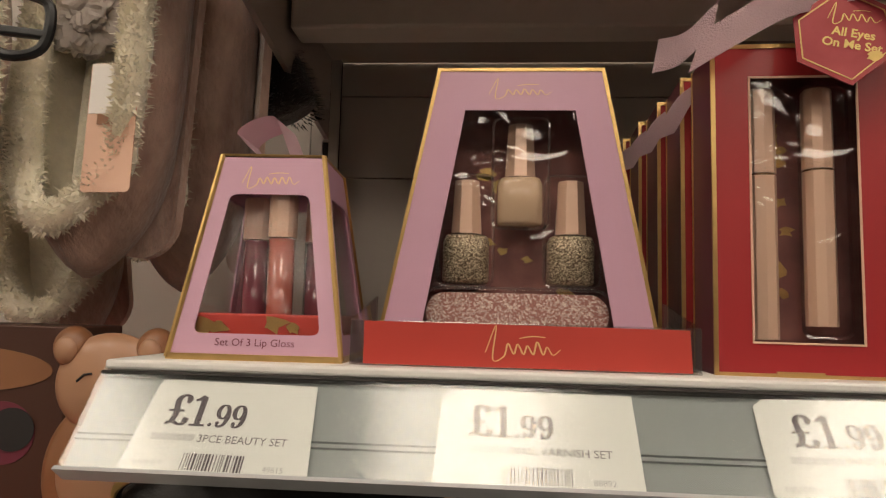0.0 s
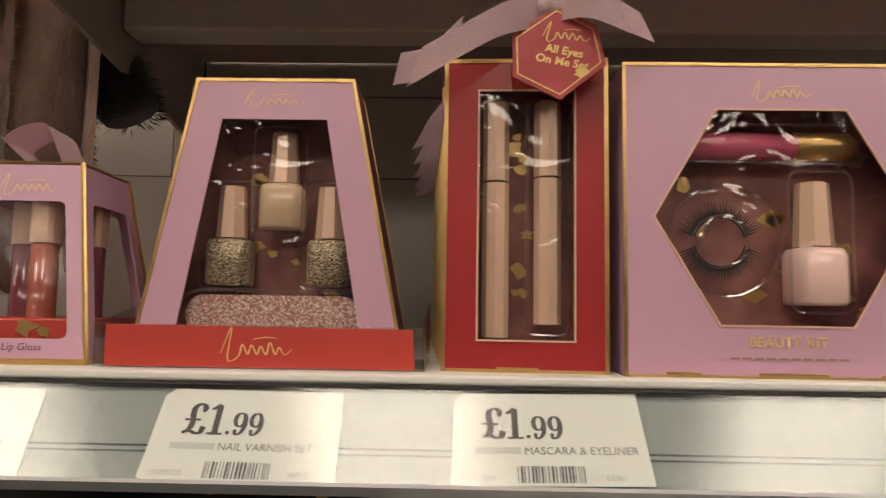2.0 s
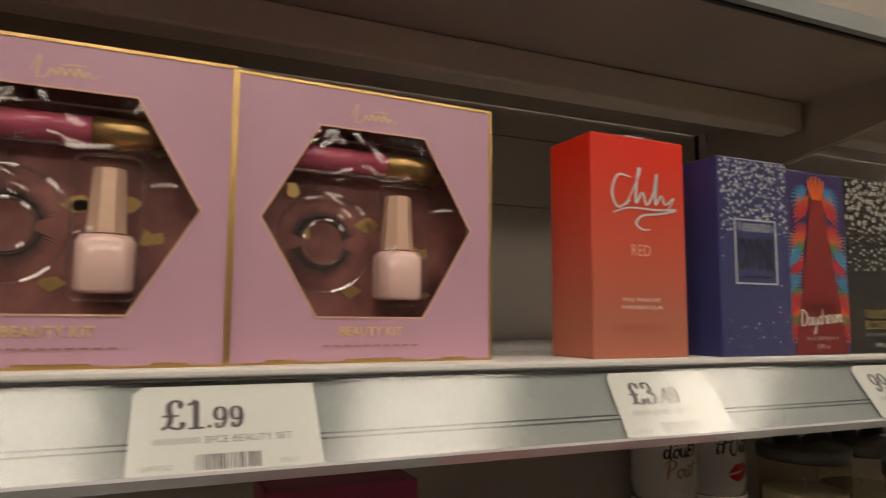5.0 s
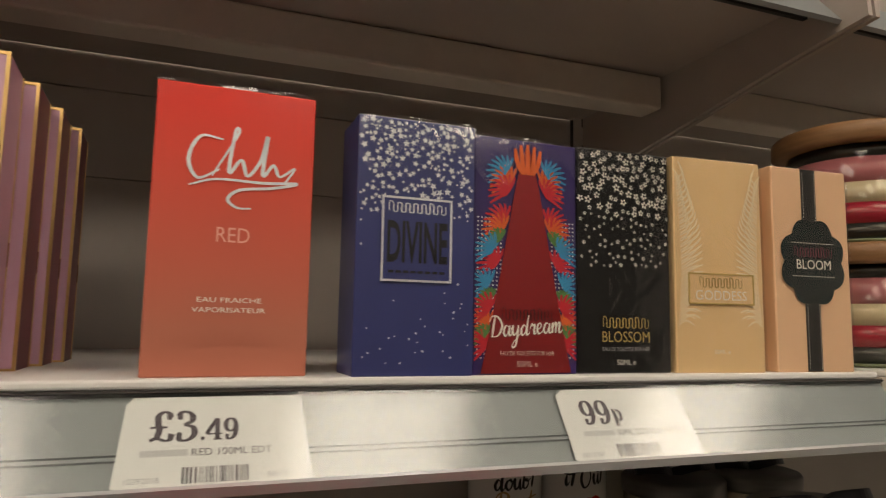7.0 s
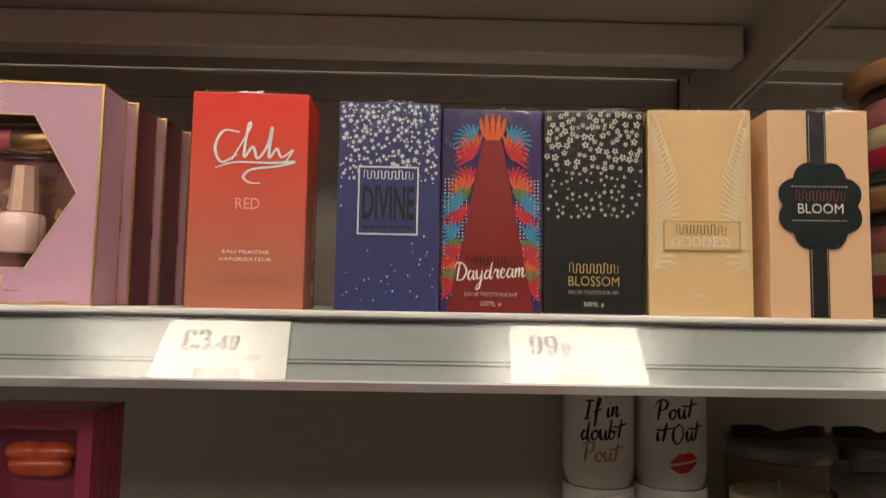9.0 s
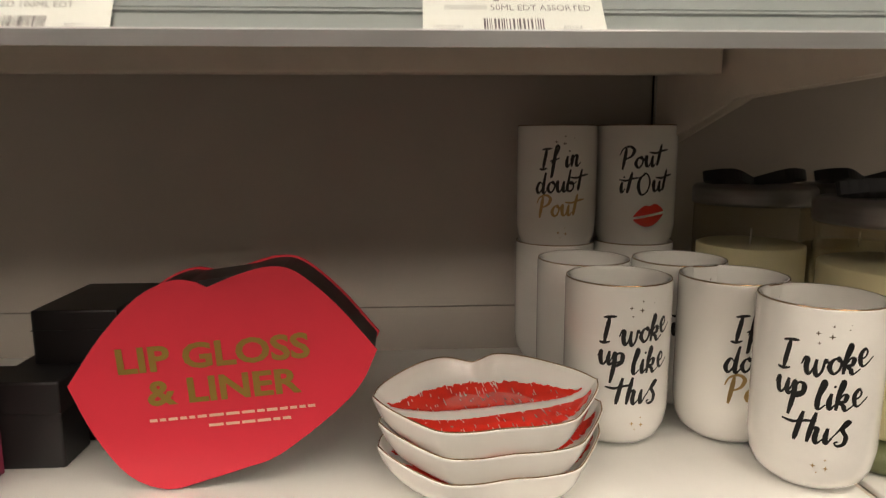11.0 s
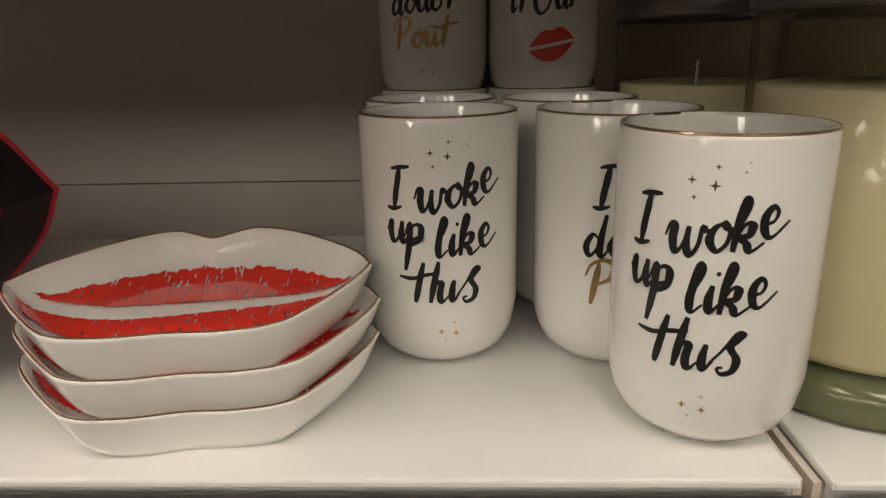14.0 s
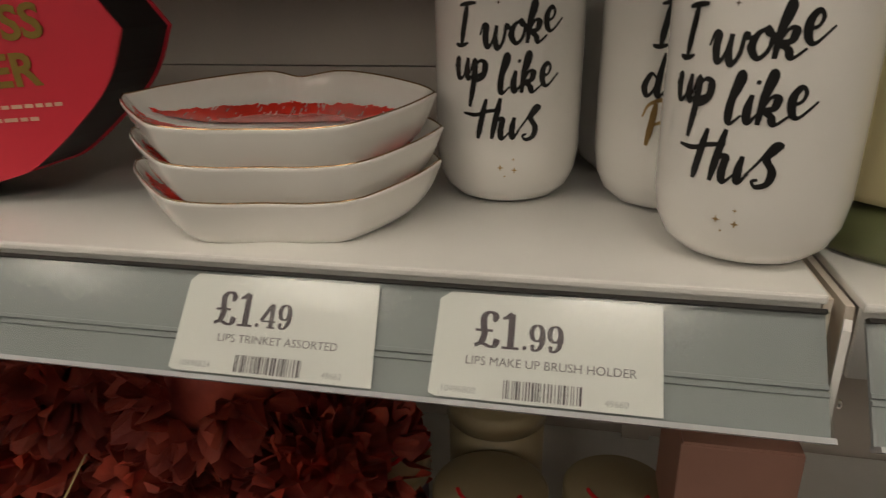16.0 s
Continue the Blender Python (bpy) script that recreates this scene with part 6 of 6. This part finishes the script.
def tissue(m):
    """A crumpled wad of tissue paper, stuffed in the slipper."""
    t = thing("tissue_paper", m, "crumpled grey-white tissue paper in a slipper", "paper")
    bm = bmesh.new()
    bmesh.ops.create_icosphere(bm, subdivisions=5, radius=1.0)
    for v in bm.verts:
        d = v.co.normalized()
        k = 1 + 0.22 * noise.noise(d * 2.3) - 0.30 * abs(noise.noise(d * 4.5 + Vector((3, 1, 2)))) - 0.10 * abs(noise.noise(d * 11))
        v.co = Vector((d.x * 0.030, d.y * 0.016, d.z * 0.030)) * k
    part("wad", bm, TISSUE, t)


TISSUE = material("tissue_paper", (0.50, 0.44, 0.40), 0.7, 0, 0.12, 60, 0.1, 400)
tissue(pose(-0.190, 0.398, 1.692, 0, 12, 0))

# hanging peg rail that carries the slippers
def peg(x, z):
    t = thing("display_peg", pose(x, 0.52, z), "chrome display peg on the back panel", "peg", "display pegs")
    part("rod", tube([(0, YB - 0.525, 0), (0, -0.25, 0), (0, -0.262, 0.01)], 0.003, 8), CHROME, t)
    part("plate", block(-0.012, 0.012, YB - 0.524, YB - 0.5205, -0.012, 0.012, 0.001), CHROME, t)


peg(-0.158, 1.79)
peg(-0.225, 1.79)


def printed_box(m, w, d, h):
    """A gift box with a cartoon-like plain animal head: plain round shapes."""
    t = thing("printed_gift_box", m, "cream gift box with brown bear-like print", "gift box", "printed boxes")
    part("carton", block(-w / 2, w / 2, 0, d, 0, h, 0.001), CREAMCARD, t)
    def disc(name, x, z, rx, rz, y, mat_):
        n = 40
        part(name, plate([(x + rx * math.cos(2 * math.pi * k / n), z + rz * math.sin(2 * math.pi * k / n)) for k in range(n)], [], y, y + 0.0004), mat_, t)
    return t, disc


def bear_cutout(m):
    t = thing("bear_shaped_gift_box", m, "brown bear-shaped cardboard gift box", "gift box", "printed boxes")

    def blob(name, x, z, rx, rz, y0, y1, mat_):
        """A domed shape whose front stands at y0 and whose flat back stands at y1."""
        bm = bmesh.new()
        bmesh.ops.create_uvsphere(bm, u_segments=32, v_segments=20, radius=1.0, matrix=Matrix.Translation((x, (y0 + y1) / 2, z)) @ Matrix.Diagonal((rx, (y1 - y0) / 2, rz, 1)))
        part(name, bm, mat_, t, "", True)

    blob("ear", -0.021, 0.074, 0.010, 0.011, 0.002, 0.020, BEAR)
    blob("ear", 0.023, 0.074, 0.010, 0.011, 0.002, 0.020, BEAR)
    blob("inner_ear", -0.021, 0.073, 0.006, 0.007, 0.0005, 0.0080, BEAR_LIGHT)
    blob("inner_ear", 0.023, 0.073, 0.006, 0.007, 0.0005, 0.0080, BEAR_LIGHT)
    blob("head", 0.0, 0.056, 0.029, 0.026, 0.0, 0.022, BEAR_LIGHT)
    blob("body", 0.0, 0.010, 0.034, 0.040, 0.0025, 0.024, BEAR)
    blob("tummy", -0.002, 0.012, 0.020, 0.022, 0.0010, 0.0100, BEAR_LIGHT)
    part("brow", tube([(-0.012, 0.0007, 0.058), (-0.008, 0.0002, 0.0615), (-0.004, 0.0, 0.062)], 0.0006, 6), LASH, t)


RACK_Z = 1.395
rk = thing("side_display_tray", pose(0, 0, 0), "dark red display tray beside the shelf", "display tray")
part("base", block(-0.42, -0.118, 0.33, 0.56, RACK_Z - 0.006, RACK_Z, 0.001), HOTRED, rk)
part("post", block(-0.30, -0.26, 0.58, 0.62, 0.0, RACK_Z - 0.0065), PANEL, rk)
part("arm", block(-0.30, -0.26, 0.561, 0.5795, RACK_Z - 0.03, RACK_Z - 0.001), PANEL, rk)
part("front_lip", block(-0.42, -0.118, 0.326, 0.3295, RACK_Z - 0.006, RACK_Z + 0.022, 0.0008), HOTRED, rk)
bear_cutout(pose(-0.145, 0.360, RACK_Z + 0.0305))
bt, disc = printed_box(pose(-0.232, 0.372, RACK_Z), 0.125, 0.05, 0.115)
disc("print_spot", 0.030, 0.060, 0.018, 0.016, -0.0006, WINE)
disc("print_spot", 0.036, 0.062, 0.012, 0.011, -0.0012, LASH)
disc("print_band", 0.000, 0.092, 0.055, 0.012, -0.0006, BEAR)

# ---- things on the shelf below, in shadow ----
PUFF = material("coral_net", (0.66, 0.13, 0.08), 0.6, 0, 0.6, 50, second=(0.20, 0.025, 0.025))
KRAFT = material("kraft_tag", (0.42, 0.30, 0.15), 0.7, 0, 0.1, 60)
PURPLE = material("mauve_tin", (0.18, 0.13, 0.17), 0.4, 0, 0.1, 40)
TINLID = material("cream_tin_lid", (0.33, 0.27, 0.16), 0.4, 0, 0.1, 50)


def bath_puff(m, seed):
    t = thing("bath_puff", m, "coral net bath puff with ruffled folds", "bath puff", "bath puffs")
    rng = random.Random(seed)
    bm = bmesh.new()
    for k in range(85):
        d = Vector((rng.gauss(0, 1), rng.gauss(0, 1), rng.gauss(0, 0.9))).normalized()
        c = d * 0.038
        u = d.orthogonal().normalized()
        v = d.cross(u)
        ring = []
        for i in range(29):
            a = 2 * math.pi * i / 28
            r = 0.015 * (1 + 0.25 * math.sin(3 * a + k))
            ring.append((bm.verts.new(c + (u * math.cos(a) + v * math.sin(a)) * r * 0.35), bm.verts.new(c + d * (0.012 + 0.007 * math.sin(5 * a + k)) + (u * math.cos(a) + v * math.sin(a)) * r)))
        for p, q in zip(ring, ring[1:]):
            bm.faces.new((p[0], q[0], q[1], p[1]))
    bmesh.ops.solidify(bm, geom=bm.faces[:], thickness=0.0008)
    tagged(part("netting", bm, PUFF, t, "", True), kind="stuff")
    part("core", lathe([(0, -0.034), (0.022, -0.028), (0.034, 0), (0.022, 0.028), (0, 0.034)], 16), PUFF, t, "", True)


for k, (x, y, z) in enumerate(((0.655, 0.385, 0.98), (0.745, 0.39, 0.98), (0.56, 0.39, 0.98), (0.69, 0.40, 1.055), (0.60, 0.40, 1.055), (0.775, 0.405, 1.062), (0.635, 0.395, 1.125), (0.715, 0.395, 1.122), (0.48, 0.39, 0.98), (0.57, 0.39, 1.12))):
    bath_puff(pose(x, y, z, 10 * k, 25 * k, 40 * k), k)
kt = thing("kraft_tag", pose(0.652, 0.338, 1.055, 0, 10, 4), "round kraft paper tag on a bath puff", "tag")
part("disc", plate([(0.020 * math.cos(k * 0.2618), 0.020 * math.sin(k * 0.2618)) for k in range(24)], [[(0.002 * math.cos(k * 0.785), 0.0155 + 0.002 * math.sin(k * 0.785)) for k in range(8)]], 0, 0.0006), KRAFT, kt)
part("small_print", bars([(-0.010, 0.010, 0.003, 0.0016), (-0.008, 0.008, -0.002, 0.0016)], -0.0004), INK, kt)
part("string", tube([(0, -0.0003, 0.0155), (0.002, 0.006, 0.025), (0.001, 0.022, 0.034)], 0.0006, 5), KRAFT, kt)


def tin(m, r, h, body, label):
    t = thing("body_butter_tin", m, label, "tin", "body tins")
    part("body", lathe([(0, 0), (r * 0.96, 0), (r, 0.003), (r, h - 0.014), (0, h - 0.014)], 36), body, t, "", True)
    part("lid", lathe([(0, h - 0.0138), (r + 0.0015, h - 0.0138), (r + 0.0015, h - 0.002), (r - 0.001, h), (0, h)], 36), TINLID, t, "cream lid", True)
    part("lid_arc", tube([(0.6 * r * math.cos(radians(200 + 14 * k)), 0.6 * r * math.sin(radians(200 + 14 * k)), h + 0.0003) for k in range(11)], 0.0014, 5), HOTRED, t)
    arc = tube([((r + 0.0006) * math.sin(radians(-26 + 5.2 * k)), -(r + 0.0006) * math.cos(radians(-26 + 5.2 * k)), h * 0.3 + 0.012 * math.sin(math.pi * k / 10)) for k in range(11)], 0.0009, 5)
    part("label_arc", arc, HOTRED, t)


for x, y, r, h, body, label in ((0.865, 0.412, 0.031, 0.0625, TINLID, "cream round tin with red arc, stacked"), (0.860, 0.482, 0.031, 0.0700, TINLID, "cream round tin with red arc, stacked behind another"),
                                (0.795, 0.420, 0.032, 0.0670, PURPLE, "mauve round tin with cream lid, stacked"), (0.935, 0.430, 0.029, 0.0600, GLOSS_C, "dusky pink tin, stacked")):
    for k in range(2):
        tin(pose(x, y, ZD + h * k), r, h - 0.0003, body, label)
pb = thing("pink_carton", pose(0.984, 0.385, ZD), "dusty pink cardboard carton in shadow", "box")
part("carton", block(-0.027, 0.027, 0, 0.06, 0, 0.185, 0.001), PINKCARD, pb)
part("flap", block(-0.026, 0.026, 0.0005, 0.0595, 0.185, 0.1862), PINKCARD, pb)
ON_D2 = shelf(1.003, 1.9, ZD, 0.345, 0.026, 0.034, "white metal lower shelf of the next bay, in shadow")
